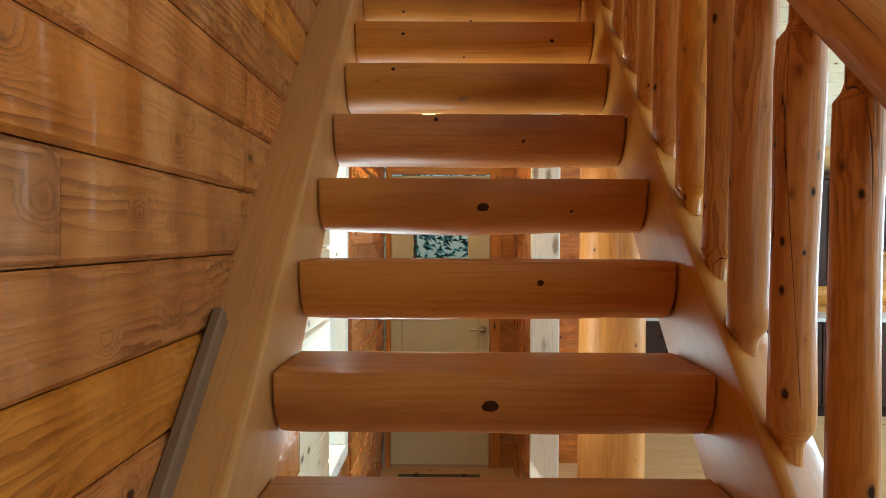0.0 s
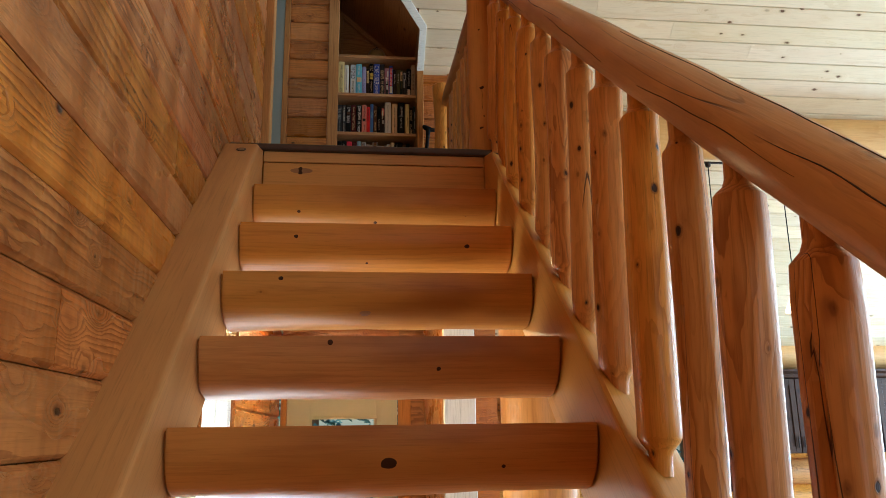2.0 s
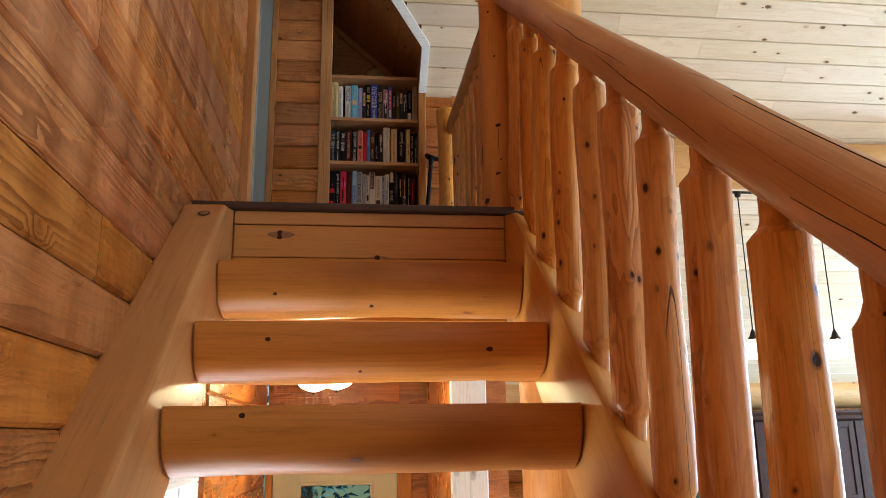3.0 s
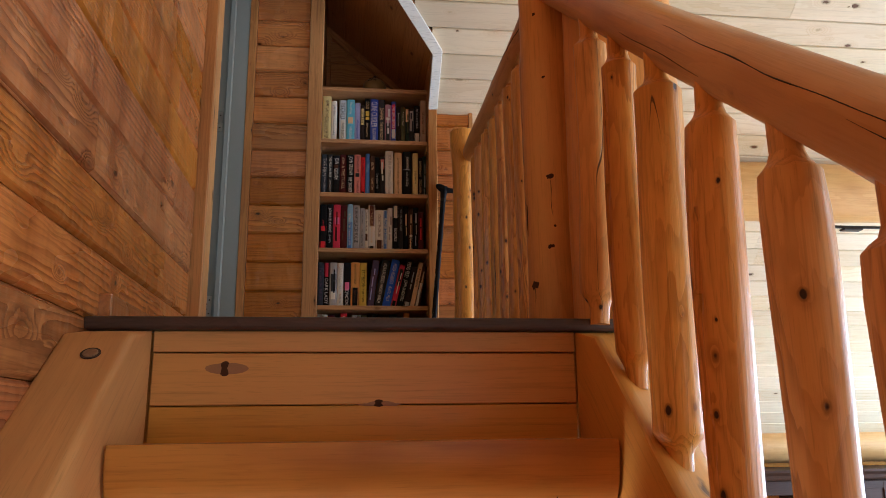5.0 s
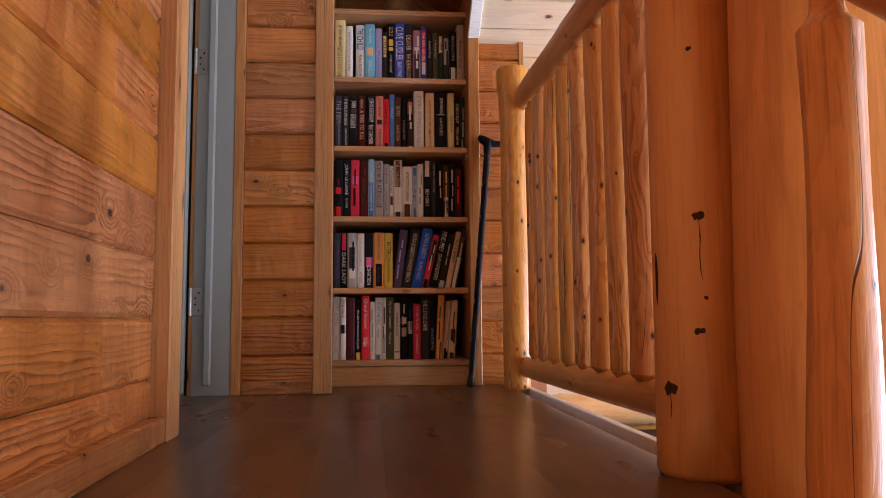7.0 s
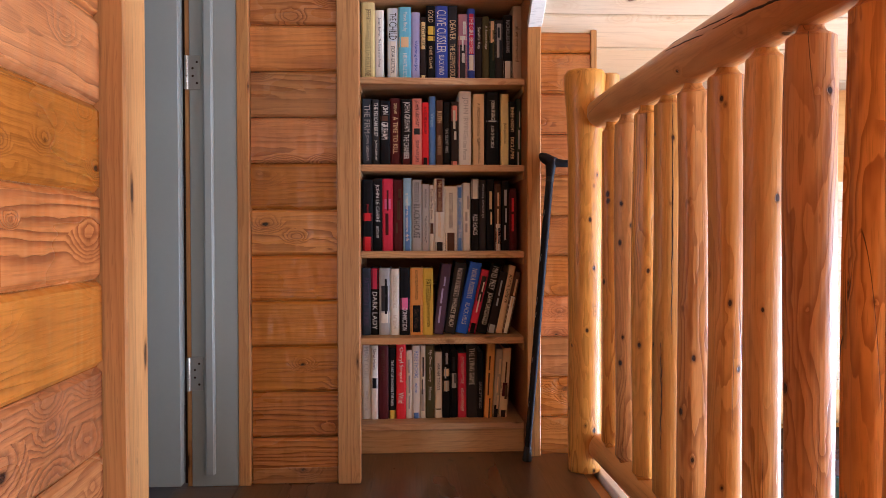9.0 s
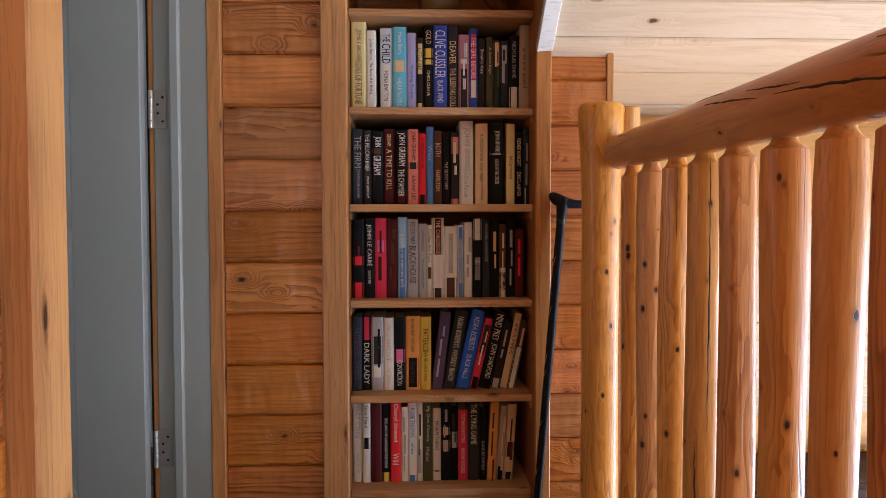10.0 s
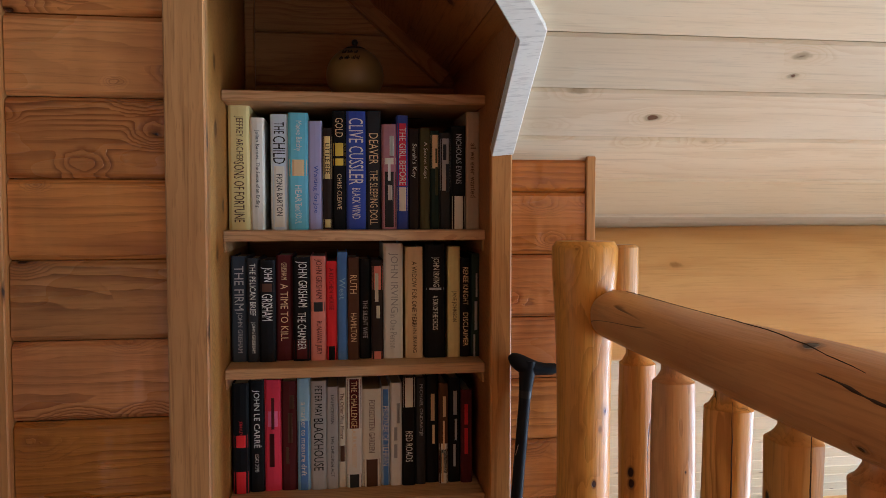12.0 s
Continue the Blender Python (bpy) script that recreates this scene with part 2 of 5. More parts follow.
def glow(name, color, strength):
    m, nt, bsdf = mat_new(name)
    bsdf.inputs["Base Color"].default_value = (0.9, 0.87, 0.8, 1)
    bsdf.inputs["Emission Color"].default_value = rgba(color)
    bsdf.inputs["Emission Strength"].default_value = strength
    bsdf.inputs["Roughness"].default_value = 0.35
    return m


M_WALL = wood("wall_pine", (0.56, 0.200, 0.043), (0.25, 0.071, 0.014), knot=(0.026, 0.009, 0.004), rough=0.28, ring=75, rings=0.92, knots=(7.0, 13.0), knot_gate=0.25, knot_size=0.085, vary=0.42, bump=0.8, wander=0.045, figure=(0.9, 9.0), swirl=0.05, reach=6.0, calm=0.20, stain=0.55, spec=0.5, ripple=3.4, fibres=0.32)
M_CEIL = wood("ceiling_pine", (0.74, 0.62, 0.43), (0.60, 0.44, 0.235), knot=(0.12, 0.05, 0.02), rough=0.42, ring=70, rings=0.4, knots=(6.0, 12.0), knot_gate=0.25, knot_size=0.10, fibres=0.22, island=True, vary=0.16, bump=0.12, stain=0.3, figure=(0.9, 8.0), wander=0.04, swirl=0.05, reach=4.0)
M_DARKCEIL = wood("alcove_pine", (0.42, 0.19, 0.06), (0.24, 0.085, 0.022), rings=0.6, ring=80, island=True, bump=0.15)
M_LOG = wood("peeled_log", (0.68, 0.315, 0.080), (0.34, 0.122, 0.027), knot=(0.026, 0.009, 0.005), rough=0.36, ring=125, rings=0.85, knots=(15.0, 24.0), knot_gate=0.10, knot_size=0.105, fibres=0.4, checks=0.5, vary=0.2, wander=0.040, figure=(2.4, 15.0), swirl=0.005, calm=0.25, heart=0.010, bump=0.4, coat=0.12, stain=0.45)
M_RAIL = wood("rail_log", (0.64, 0.292, 0.073), (0.37, 0.130, 0.028), knot=(0.030, 0.010, 0.005), rough=0.36, ring=90, rings=0.35, knots=(9.0, 15.0), knot_gate=0.2, knot_size=0.10, fibres=0.25, checks=0.3, vary=0.1, wander=0.03, figure=(1.4, 9.0), swirl=0.014, heart=0.01, bump=0.35, coat=0.08, stain=0.7)
M_POST = wood("post_log", (0.66, 0.310, 0.086), (0.36, 0.135, 0.034), knot=(0.030, 0.010, 0.005), rough=0.36, ring=80, rings=0.28, knots=(8.0, 13.0), knot_gate=0.3, knot_size=0.06, fibres=0.25, vary=0.1, wander=0.03, figure=(1.2, 8.0), swirl=0.012, heart=0.01, bump=0.35, coat=0.08, stain=0.75)
M_BEAM = wood("beam_log", (0.68, 0.40, 0.160), (0.50, 0.235, 0.072), knot=(0.07, 0.025, 0.010), rough=0.4, ring=80, rings=0.3, knots=(6.0, 10.0), knot_gate=0.3, knot_size=0.09, fibres=0.22, vary=0.1, wander=0.03, figure=(1.2, 7.0), swirl=0.014, heart=0.01, bump=0.3, stain=0.6)
M_STRINGER = wood("stringer_pine", (0.60, 0.268, 0.066), (0.41, 0.160, 0.036), rough=0.36, ring=45, rings=0.15, knots=(3.0, 7.0), knot_gate=0.4, knot_size=0.06, fibres=0.3, vary=0.06, bump=0.14, coat=0.1, stain=0.5, wander=0.03, figure=(0.8, 7.0), swirl=0.015)
M_TREAD = wood("tread_half_log", (0.60, 0.258, 0.061), (0.31, 0.105, 0.022), knot=(0.075, 0.024, 0.010), rough=0.40, ring=60, rings=0.22, knots=(5.0, 9.0), knot_gate=0.45, knot_size=0.06, fibres=0.22, vary=0.16, wander=0.03, figure=(1.3, 9.0), swirl=0.012, heart=0.02, bump=0.25, coat=0.05, stain=0.8)
M_TRIM = wood("trim_pine", (0.56, 0.255, 0.080), (0.30, 0.110, 0.030), knot=(0.05, 0.018, 0.008), rough=0.42, ring=90, rings=0.4, knots=(5.0, 18.0), knot_gate=0.35, knot_size=0.11, vary=0.12, wander=0.03, figure=(0.9, 12.0), swirl=0.02)
M_PALETRIM = wood("pale_trim", (0.80, 0.76, 0.68), (0.72, 0.65, 0.54), knot=(0.35, 0.24, 0.15), rough=0.45, ring=60, rings=0.25, vary=0.05, knots=(3.0, 9.0), stain=0.2)
M_SHELF = wood("shelf_pine", (0.62, 0.37, 0.17), (0.38, 0.18, 0.065), rough=0.45, ring=110, rings=0.5, vary=0.1)
M_FLOOR = wood("dark_plank", (0.115, 0.050, 0.022), (0.052, 0.021, 0.009), knot=(0.02, 0.01, 0.006), rough=0.30, ring=80, rings=0.5, vary=0.05, bump=0.08, coat=0.25, spec=0.5, stain=0.8, wander=0.03, figure=(1.2, 12.0))
M_STRIP = wood("weathered_strip", (0.27, 0.155, 0.085), (0.16, 0.085, 0.045), rings=0.4)
M_LOWFLOOR = wood("oak_plank", (0.52, 0.32, 0.15), (0.38, 0.21, 0.09), rough=0.35, vary=0.3, rings=0.4)
M_NOSING = wood("dark_nosing", (0.085, 0.05, 0.035), (0.05, 0.028, 0.02), rough=0.35, vary=0.1)
M_CABINET = wood("walnut_cabinet", (0.050, 0.025, 0.017), (0.028, 0.013, 0.009), knot=(0.02, 0.01, 0.008), rough=0.45, rings=0.4, vary=0.15, spec=0.12)
M_GREY = paint("sage_grey_paint", (0.31, 0.312, 0.275), rough=0.45)
M_DOORCREAM = paint("cream_door_paint", (0.62, 0.56, 0.40), rough=0.45)
M_STEEL = paint("brushed_hinge_steel", (0.50, 0.46, 0.40), rough=0.35, metal=0.9, amount=0.1)
M_BLACK = paint("black_lacquer", (0.012, 0.011, 0.012), rough=0.55, amount=0.2, spec=0.12)
M_IRON = paint("dark_bronze", (0.03, 0.024, 0.02), rough=0.45, metal=0.6)
M_PLASTER = paint("white_plaster", (0.78, 0.77, 0.73), rough=0.8, grain=120)
M_CRACK = paint("check_in_wood", (0.05, 0.022, 0.010), rough=0.9)
M_BULB = glow("lit_bowl_glass", (1.0, 0.78, 0.40), 60.0)
M_SHADE = glow("lit_shade_glass", (1.0, 0.78, 0.45), 3.0)
M_GLASS, gnt, gb = mat_new("window_glass")
gb.inputs["Transmission Weight"].default_value, gb.inputs["Roughness"].default_value, gb.inputs["IOR"].default_value = 1.0, 0.0, 1.02
gb.inputs["Base Color"].default_value = (0.97, 0.99, 1.0, 1)


def foliage_material():
    m, nt, bsdf = mat_new("spruce_needles")
    N = Nodes(nt)
    tc = N.add("ShaderNodeTexCoord").outputs["Object"]
    f = N.noise(tc, 9.0, 4.0, 0.7)
    nt.links.new(N.mix(f, (0.02, 0.075, 0.07, 1), (0.13, 0.27, 0.26, 1)), bsdf.inputs["Base Color"])
    bsdf.inputs["Roughness"].default_value = 0.7
    return m


M_NEEDLE = foliage_material()
M_GROUND = paint("meadow_ground", (0.10, 0.13, 0.05), rough=0.95, grain=3.0, amount=0.3)

# ---------- plan ----------
WALL_X = -0.42            # face of the wall beside the stair
RISE, RUN, STEPS = 0.194, 0.239, 14
TOP_Y, LAND = 3.035, 2.75  # last riser, landing floor
END_Y = 4.95              # face of the wall at the landing's end
SLOPE, ROOF_Y, ROOF_Z = 0.77, 5.175, 4.167
RIDGE_Y = 1.40
EAST, SOUTH, NORTH = 6.30, -3.60, 7.45
BOARD = 0.134


def roof_z(y):
    return ROOF_Z + SLOPE * (ROOF_Y - y) if y > RIDGE_Y else ROOF_Z + SLOPE * (ROOF_Y - RIDGE_Y) - SLOPE * (RIDGE_Y - y)


def nosing(y):
    return RISE * STEPS + (y - TOP_Y) * RISE / RUN


def poly_prism(points, axis, a, b, bm=None):
    """A prism over a polygon: axis 'x' takes (y, z) points, 'y' takes (x, z), 'z' takes (x, y)."""
    bm = bm or bmesh.new()

    def at(p, w):
        return {"x": (w, p[0], p[1]), "y": (p[0], w, p[1]), "z": (p[0], p[1], w)}[axis]
    lo = [bm.verts.new(at(p, a)) for p in points]
    hi = [bm.verts.new(at(p, b)) for p in points]
    faces = [bm.faces.new(lo), bm.faces.new(list(reversed(hi)))]
    n = len(points)
    for i in range(n):
        faces.append(bm.faces.new((lo[i], hi[i], hi[(i + 1) % n], lo[(i + 1) % n])))
    bmesh.ops.recalc_face_normals(bm, faces=faces)
    return bm


def board_bm(length, height, thick, top_y=None):
    """A V-jointed board: length on x, face towards -y, height on z."""
    g = 0.008
    bm = bmesh.new()
    sec = [(thick, 0.001), (g, 0.001), (0, g + 0.001), (0, height - g - 0.001), (g, height - 0.001), (thick, height - 0.001)]
    lo = [bm.verts.new((0.0008, y, z)) for y, z in sec]
    hi = [bm.verts.new((length - 0.0008, y, z)) for y, z in sec]
    bm.faces.new(lo)
    bm.faces.new(list(reversed(hi)))
    for i in range(6):
        bm.faces.new((lo[i], lo[(i + 1) % 6], hi[(i + 1) % 6], hi[i]))
    bmesh.ops.recalc_face_normals(bm, faces=bm.faces)
    return bm


def clad(parent, mat, start, along_x, length, z0, z1, joints, pitch, thick=0.018, skew=0.0):
    """Lay boards on a wall: start is (x, y) of the face's first end; along_x 1 faces -y, 0 faces +x; skew turns the wall a little."""
    z = z0
    while z < z1 - 0.01:
        h = min(pitch, z1 - z)
        cuts = [0.0]
        if joints:
            s = rnd.uniform(0.3, joints)
            while s < length - 0.25:
                cuts.append(s)
                s += rnd.uniform(0.7, 1.0) * joints
        cuts.append(length)
        for a, b in zip(cuts, cuts[1:]):
            proud = rnd.uniform(-0.001, 0.001)
            m = Matrix.Translation((start[0], start[1], z)) @ pose(0, 0, 0, 0, 0, skew + (0 if along_x else 90)) @ Matrix.Translation((a, proud, 0))
            put_part("board", mesh_of("board", board_bm(b - a, h, thick), mat), parent, m)
        z += pitch


# ---------- floors and ground ----------
ground = solid("ground", box(-60, 60, -60, 60, -0.42, -0.30), M_GROUND, "rough green meadow ground around the house", "ground", kind="structure")
bm = bmesh.new()
for i in range(62):
    y = SOUTH + i * 0.18
    if y < NORTH:
        box(-3.0, EAST, y + 0.001, y + 0.179, -0.30, 0.0, 0.0, bm)
floor_low = solid("floor", bm, M_LOWFLOOR, "oak plank floor of the room below", "floor", kind="structure")

landing = thing("landing_floor", (0.1, 4.0, LAND), "dark brown polished plank floor of the upper landing", "floor", kind="structure")
part("joist_box", box(-0.452, 0.600, TOP_Y + 0.045, 5.74, 2.42, LAND - 0.022), M_STRINGER, landing, "pine boxed landing edge")
x = -0.462
while x < 0.55:
    w = min(0.127, 0.598 - x)
    for y0, y1 in ((3.085, 4.02 + 0.5 * ((x * 7.9) % 1.0)), (4.02 + 0.5 * ((x * 7.9) % 1.0), 5.72)):
        part("plank", box(0, y1 - y0 - 0.0002, 0.0001 - w, -0.0001, -0.022, 0), M_FLOOR, landing, "", Matrix.Translation((x, y0, LAND)) @ pose(0, 0, 0, 0, 0, 90))
    x += w
part("threshold", box(-0.640, -0.4625, 4.00, 4.932, LAND - 0.022, LAND + 0.001, 0.003), M_FLOOR, landing, "dark wooden door threshold")
part("nosing", box(-0.442, 0.62, TOP_Y - 0.018, 3.084, LAND - 0.024, LAND + 0.001, 0.008, segs=3), M_NOSING, landing, "dark rounded nosing strip", smooth=True)
part("edge_strip", box(0.603, 0.628, 3.10, 5.2, 2.42, LAND + 0.004, 0.003), M_PALETRIM, landing, "pale edge strip beside the railing")
part("riser_board", box(-0.318, 0.486, TOP_Y, TOP_Y + 0.04, 2.686, 2.7255, 0.002), M_STRINGER, landing)
part("riser_board", box(-0.318, 0.486, TOP_Y + 0.004, TOP_Y + 0.04, 2.588, 2.684, 0.002), M_STRINGER, landing)
part("riser_board", box(-0.318, 0.486, TOP_Y + 0.004, TOP_Y + 0.04, 2.40, 2.586, 0.002), M_STRINGER, landing)

# ---------- wall beside the stair ----------
bm = bmesh.new()
# the wall has a low window opening under the landing and the landing's doorway
for y0, y1, z0, z1 in ((SOUTH, 2.80, 0, 3.25), (2.80, 3.50, 0, 0.6), (2.80, 3.50, 2.0, 2.4), (3.50, 5.30, 0, 2.4)):
    box(WALL_X - 0.13, WALL_X - 0.034, y0, y1, z0, z1, 0, bm)
box(WALL_X - 0.13, WALL_X - 0.034, 2.80, 3.99, 2.4, 3.25, 0, bm)
poly_prism([(SOUTH, 3.25), (3.99, 3.25), (3.99, roof_z(3.99) + 0.05), (RIDGE_Y, roof_z(RIDGE_Y) + 0.05), (SOUTH, roof_z(SOUTH) + 0.05)], "x", WALL_X - 0.13, WALL_X - 0.034, bm)
box(WALL_X - 0.13, WALL_X - 0.034, 3.99, 4.976, 4.80, 5.4, 0, bm)
box(WALL_X - 0.13, WALL_X - 0.034, 4.976, 5.75, 2.4, 5.4, 0, bm)
wall_west = solid("wall_west", bm, M_WALL, "honey-coloured horizontal pine board wall beside the stair", "wall", kind="structure")

# doorway of the landing
door_frame = thing("door_frame", (-0.5, 4.45, LAND), "sage grey door jamb with raw pine casing", "door frame", kind="structure")
upright("casing", -0.465, -0.408, 3.903, 3.997, LAND, 4.90, 0.004, M_TRIM, door_frame, "raw pine door casing")
upright("casing", -0.464, -0.430, 4.931, END_Y + 0.017, LAND, 4.90, 0.002, M_TRIM, door_frame, "raw pine door casing")
part("casing", box(WALL_X - 0.030, WALL_X + 0.010, 3.997, 4.931, 4.80, 4.90, 0.004), M_TRIM, door_frame, "raw pine door casing")
part("jamb", box(-0.598, -0.4645, 4.934, 4.975, LAND, 4.80, 0.002), M_GREY, door_frame)
upright("raw_edge", -0.611, -0.5985, 4.937, 4.975, LAND, 4.80, 0.001, M_TRIM, door_frame, "unpainted wooden edge behind the hinges")
# near-black box standing in for the shade in the door gap
part("rabbet", box(-0.626, -0.6112, 4.968, 4.999, LAND, 4.80), M_CRACK, door_frame, "dark strip painted as the shade in the gap behind the hinges")
part("jamb", box(-0.625, -0.466, 3.974, 3.996, LAND, 4.80, 0.002), M_GREY, door_frame)
part("stop", box(-0.556, -0.529, 4.916, 4.934, LAND + 0.035, 4.79, 0.005), M_GREY, door_frame)
part("head", box(-0.625, -0.465, 3.996, 4.934, 4.78, 4.80, 0.002), M_GREY, door_frame)
part("base_trim", box(0, 0.815, 0.0, 0.042, 0, 0.055, 0.003), M_WALL, door_frame, "pine base strip along the wall", Matrix.Translation((-0.414, 3.087, LAND)) @ pose(0, 0, 0, 0, 0, 90))

# ---------- end wall, bookcase alcove, short wall ----------
wall_end = thing("wall_north", (-0.3, 5.0, LAND), "pine board wall at the landing's end", "wall", kind="structure")
part("backing", box(WALL_X, -0.16, END_Y + 0.018, END_Y + 0.10, LAND, 5.25), M_WALL, wall_end)
alcove = thing("wall_alcove", (0.14, 5.4, LAND), "alcove lined with darker brown pine under a sloping dormer", "wall", kind="structure")
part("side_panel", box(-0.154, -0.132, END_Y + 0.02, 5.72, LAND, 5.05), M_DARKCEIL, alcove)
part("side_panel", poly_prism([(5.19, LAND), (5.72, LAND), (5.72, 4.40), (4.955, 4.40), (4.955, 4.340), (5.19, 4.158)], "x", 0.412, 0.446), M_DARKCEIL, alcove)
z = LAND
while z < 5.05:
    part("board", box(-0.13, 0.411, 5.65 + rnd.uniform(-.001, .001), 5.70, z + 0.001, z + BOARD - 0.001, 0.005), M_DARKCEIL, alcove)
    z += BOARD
m, L = along((0.40, 5.638, 4.395), (-0.125, 5.638, 4.395 + 0.875 * 0.525))
part("corner_batten", box(0, L, -0.012, 0.012, -0.045, -0.004, 0.003), M_DARKCEIL, alcove, "", m)
part("corner_batten", box(-0.130, -0.105, 5.628, 5.649, 4.262, 4.86, 0.003), M_DARKCEIL, alcove)

short_wall = thing("wall_short", (0.55, 5.25, LAND), "short pine board wall under the roof slope", "wall", kind="structure")
part("backing", box(0.456, 0.626, 5.224, 5.33, LAND, 4.15), M_WALL, short_wall)
upright("end_trim", 0.626, 0.646, 5.200, 5.300, LAND, 4.146, 0.002, M_TRIM, short_wall, "raw pine edge strip")

face_frame = thing("alcove_frame", (0.14, 5.1, LAND), "pine frame round the alcove, pale along the roof slope", "trim", kind="structure")
upright("post", -0.180, -0.114, 4.932, 4.968, LAND, 5.02, 0.003, M_TRIM, face_frame)
upright("post", 0.412, 0.457, 5.172, 5.200, LAND, 4.164, 0.003, M_TRIM, face_frame)


# the strip lies on the roof's underside, mitred where the dormer's cheek ends and its valley begins
END_V = 0.985
rim = ((0.412, ROOF_Y + 0.006), (0.412, 4.945), (0.412 - 0.88 * END_V, 4.945 - END_V))
wide = ((0.047, 0.0), (0.047, -0.016), (0.042, -0.040))
bm = bmesh.new()
rows = []
for (x, y), (dx, dy) in zip(rim, wide):
    row = []
    for px, py, drop in ((x, y, 0.0), (x + dx, y + dy, 0.0), (x + dx, y + dy, 0.020), (x, y, 0.026)):
        row.append(bm.verts.new((px, py - drop * 0.61, roof_z(py) - drop * 0.79 - 0.002)))
    rows.append(row)
for a, b in zip(rows, rows[1:]):
    for k in range(4):
        bm.faces.new((a[k], a[(k + 1) % 4], b[(k + 1) % 4], b[k]))
bm.faces.new(rows[0])
bm.faces.new(rows[-1])
bmesh.ops.recalc_face_normals(bm, faces=bm.faces)
bmesh.ops.bevel(bm, geom=list(bm.edges), offset=0.002, segments=1, affect="EDGES")
part("slope_trim", bm, M_PALETRIM, face_frame, "whitish pine strip along the roof slope")

# ---------- ceilings ----------
bm = bmesh.new()
step = 0.1045
i = 0
while True:
    y1 = 5.158 + (23 - i) * step
    y0 = y1 - step
    if y0 < RIDGE_Y:
        break
    ym = (y0 + y1) / 2
    x0 = 0.645 if ym > 5.23 else 0.446 if ym > 4.945 else max(-0.437, 0.446 - 0.88 * (4.945 - ym))
    cuts = [x0]
    s = x0 + rnd.uniform(0.5, 2.6)
    while s < EAST - 0.3:
        cuts.append(s)
        s += rnd.uniform(1.2, 2.8)
    cuts.append(EAST)
    for a, b in zip(cuts, cuts[1:]):
        g = 0.006
        th = math.atan(SLOPE)
        base = Vector((0, y1, roof_z(y1)))
        up = Vector((0, -math.cos(th), math.sin(th)))
        out = Vector((0, math.sin(th), math.cos(th)))
        w = step / math.cos(th)
        sec = [(0.0010, 0.02), (0.0010, g), (g, 0), (w - g, 0), (w - 0.0010, g), (w - 0.0010, 0.02)]
        ca, cb = [], []
        for u, v in sec:
            q = base + up * u + out * v
            ca.append(bm.verts.new((a + 0.0006, q.y, q.z)))
            cb.append(bm.verts.new((b - 0.0006, q.y, q.z)))
        bm.faces.new(ca)
        bm.faces.new(list(reversed(cb)))
        for j in range(6):
            bm.faces.new((ca[j], ca[(j + 1) % 6], cb[(j + 1) % 6], cb[j]))
    i += 1
bmesh.ops.recalc_face_normals(bm, faces=bm.faces)
ceiling = solid("ceiling", bm, M_CEIL, "vaulted ceiling of pale knotty pine boards", "ceiling", kind="structure")

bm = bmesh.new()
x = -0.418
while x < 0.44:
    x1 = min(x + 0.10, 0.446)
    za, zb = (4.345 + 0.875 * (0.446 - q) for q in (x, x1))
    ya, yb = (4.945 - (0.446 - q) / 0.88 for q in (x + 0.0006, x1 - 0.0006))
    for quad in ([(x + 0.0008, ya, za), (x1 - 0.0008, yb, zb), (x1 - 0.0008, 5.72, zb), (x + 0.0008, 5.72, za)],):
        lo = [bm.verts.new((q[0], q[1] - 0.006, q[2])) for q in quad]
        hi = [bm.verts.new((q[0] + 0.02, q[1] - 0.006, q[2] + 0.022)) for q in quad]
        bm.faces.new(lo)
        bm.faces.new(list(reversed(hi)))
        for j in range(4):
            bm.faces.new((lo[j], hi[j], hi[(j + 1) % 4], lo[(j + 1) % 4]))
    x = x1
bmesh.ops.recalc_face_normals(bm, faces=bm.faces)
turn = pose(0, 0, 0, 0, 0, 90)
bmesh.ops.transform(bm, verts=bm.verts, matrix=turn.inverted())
dormer_ceiling = solid("ceiling_dormer", bm, M_DARKCEIL, "sloping dormer ceiling of darker brown pine boards", "ceiling", kind="structure", m=turn)

roof = thing("roof", (1, RIDGE_Y, roof_z(RIDGE_Y)), "closed gable roof over the log house", "roof", kind="structure")
th = 0.03
part("roof_slab", poly_prism([(RIDGE_Y, roof_z(RIDGE_Y) + th), (4.6, roof_z(4.6) + th), (4.6, roof_z(4.6) + 0.2), (RIDGE_Y, roof_z(RIDGE_Y) + 0.22)], "x", -0.6, EAST + 0.5), M_DARKCEIL, roof)
part("roof_slab", poly_prism([(4.6, roof_z(4.6) + th), (NORTH + 0.5, roof_z(NORTH + 0.5) + th), (NORTH + 0.5, roof_z(NORTH + 0.5) + 0.2), (4.6, roof_z(4.6) + 0.2)], "x", 0.47, EAST + 0.5), M_DARKCEIL, roof)
part("roof_slab", poly_prism([(SOUTH - 0.5, roof_z(SOUTH - 0.5)), (RIDGE_Y, roof_z(RIDGE_Y)), (RIDGE_Y, roof_z(RIDGE_Y) + 0.22), (SOUTH - 0.5, roof_z(SOUTH - 0.5) + 0.2)], "x", -0.6, EAST + 0.5), M_CEIL, roof)
part("dormer_slab", box(-0.62, 0.62, 3.6, 5.9, 5.40, 5.50), M_DARKCEIL, roof)
part("dormer_slab", poly_prism([(4.0, roof_z(4.0) + th), (5.9, roof_z(5.9) + th), (5.9, 5.40), (4.0, 5.40)], "x", 0.472, 0.60), M_DARKCEIL, roof)
part("dormer_slab", box(-0.62, 0.62, 5.725, 5.9, 2.40, 5.40), M_DARKCEIL, roof)

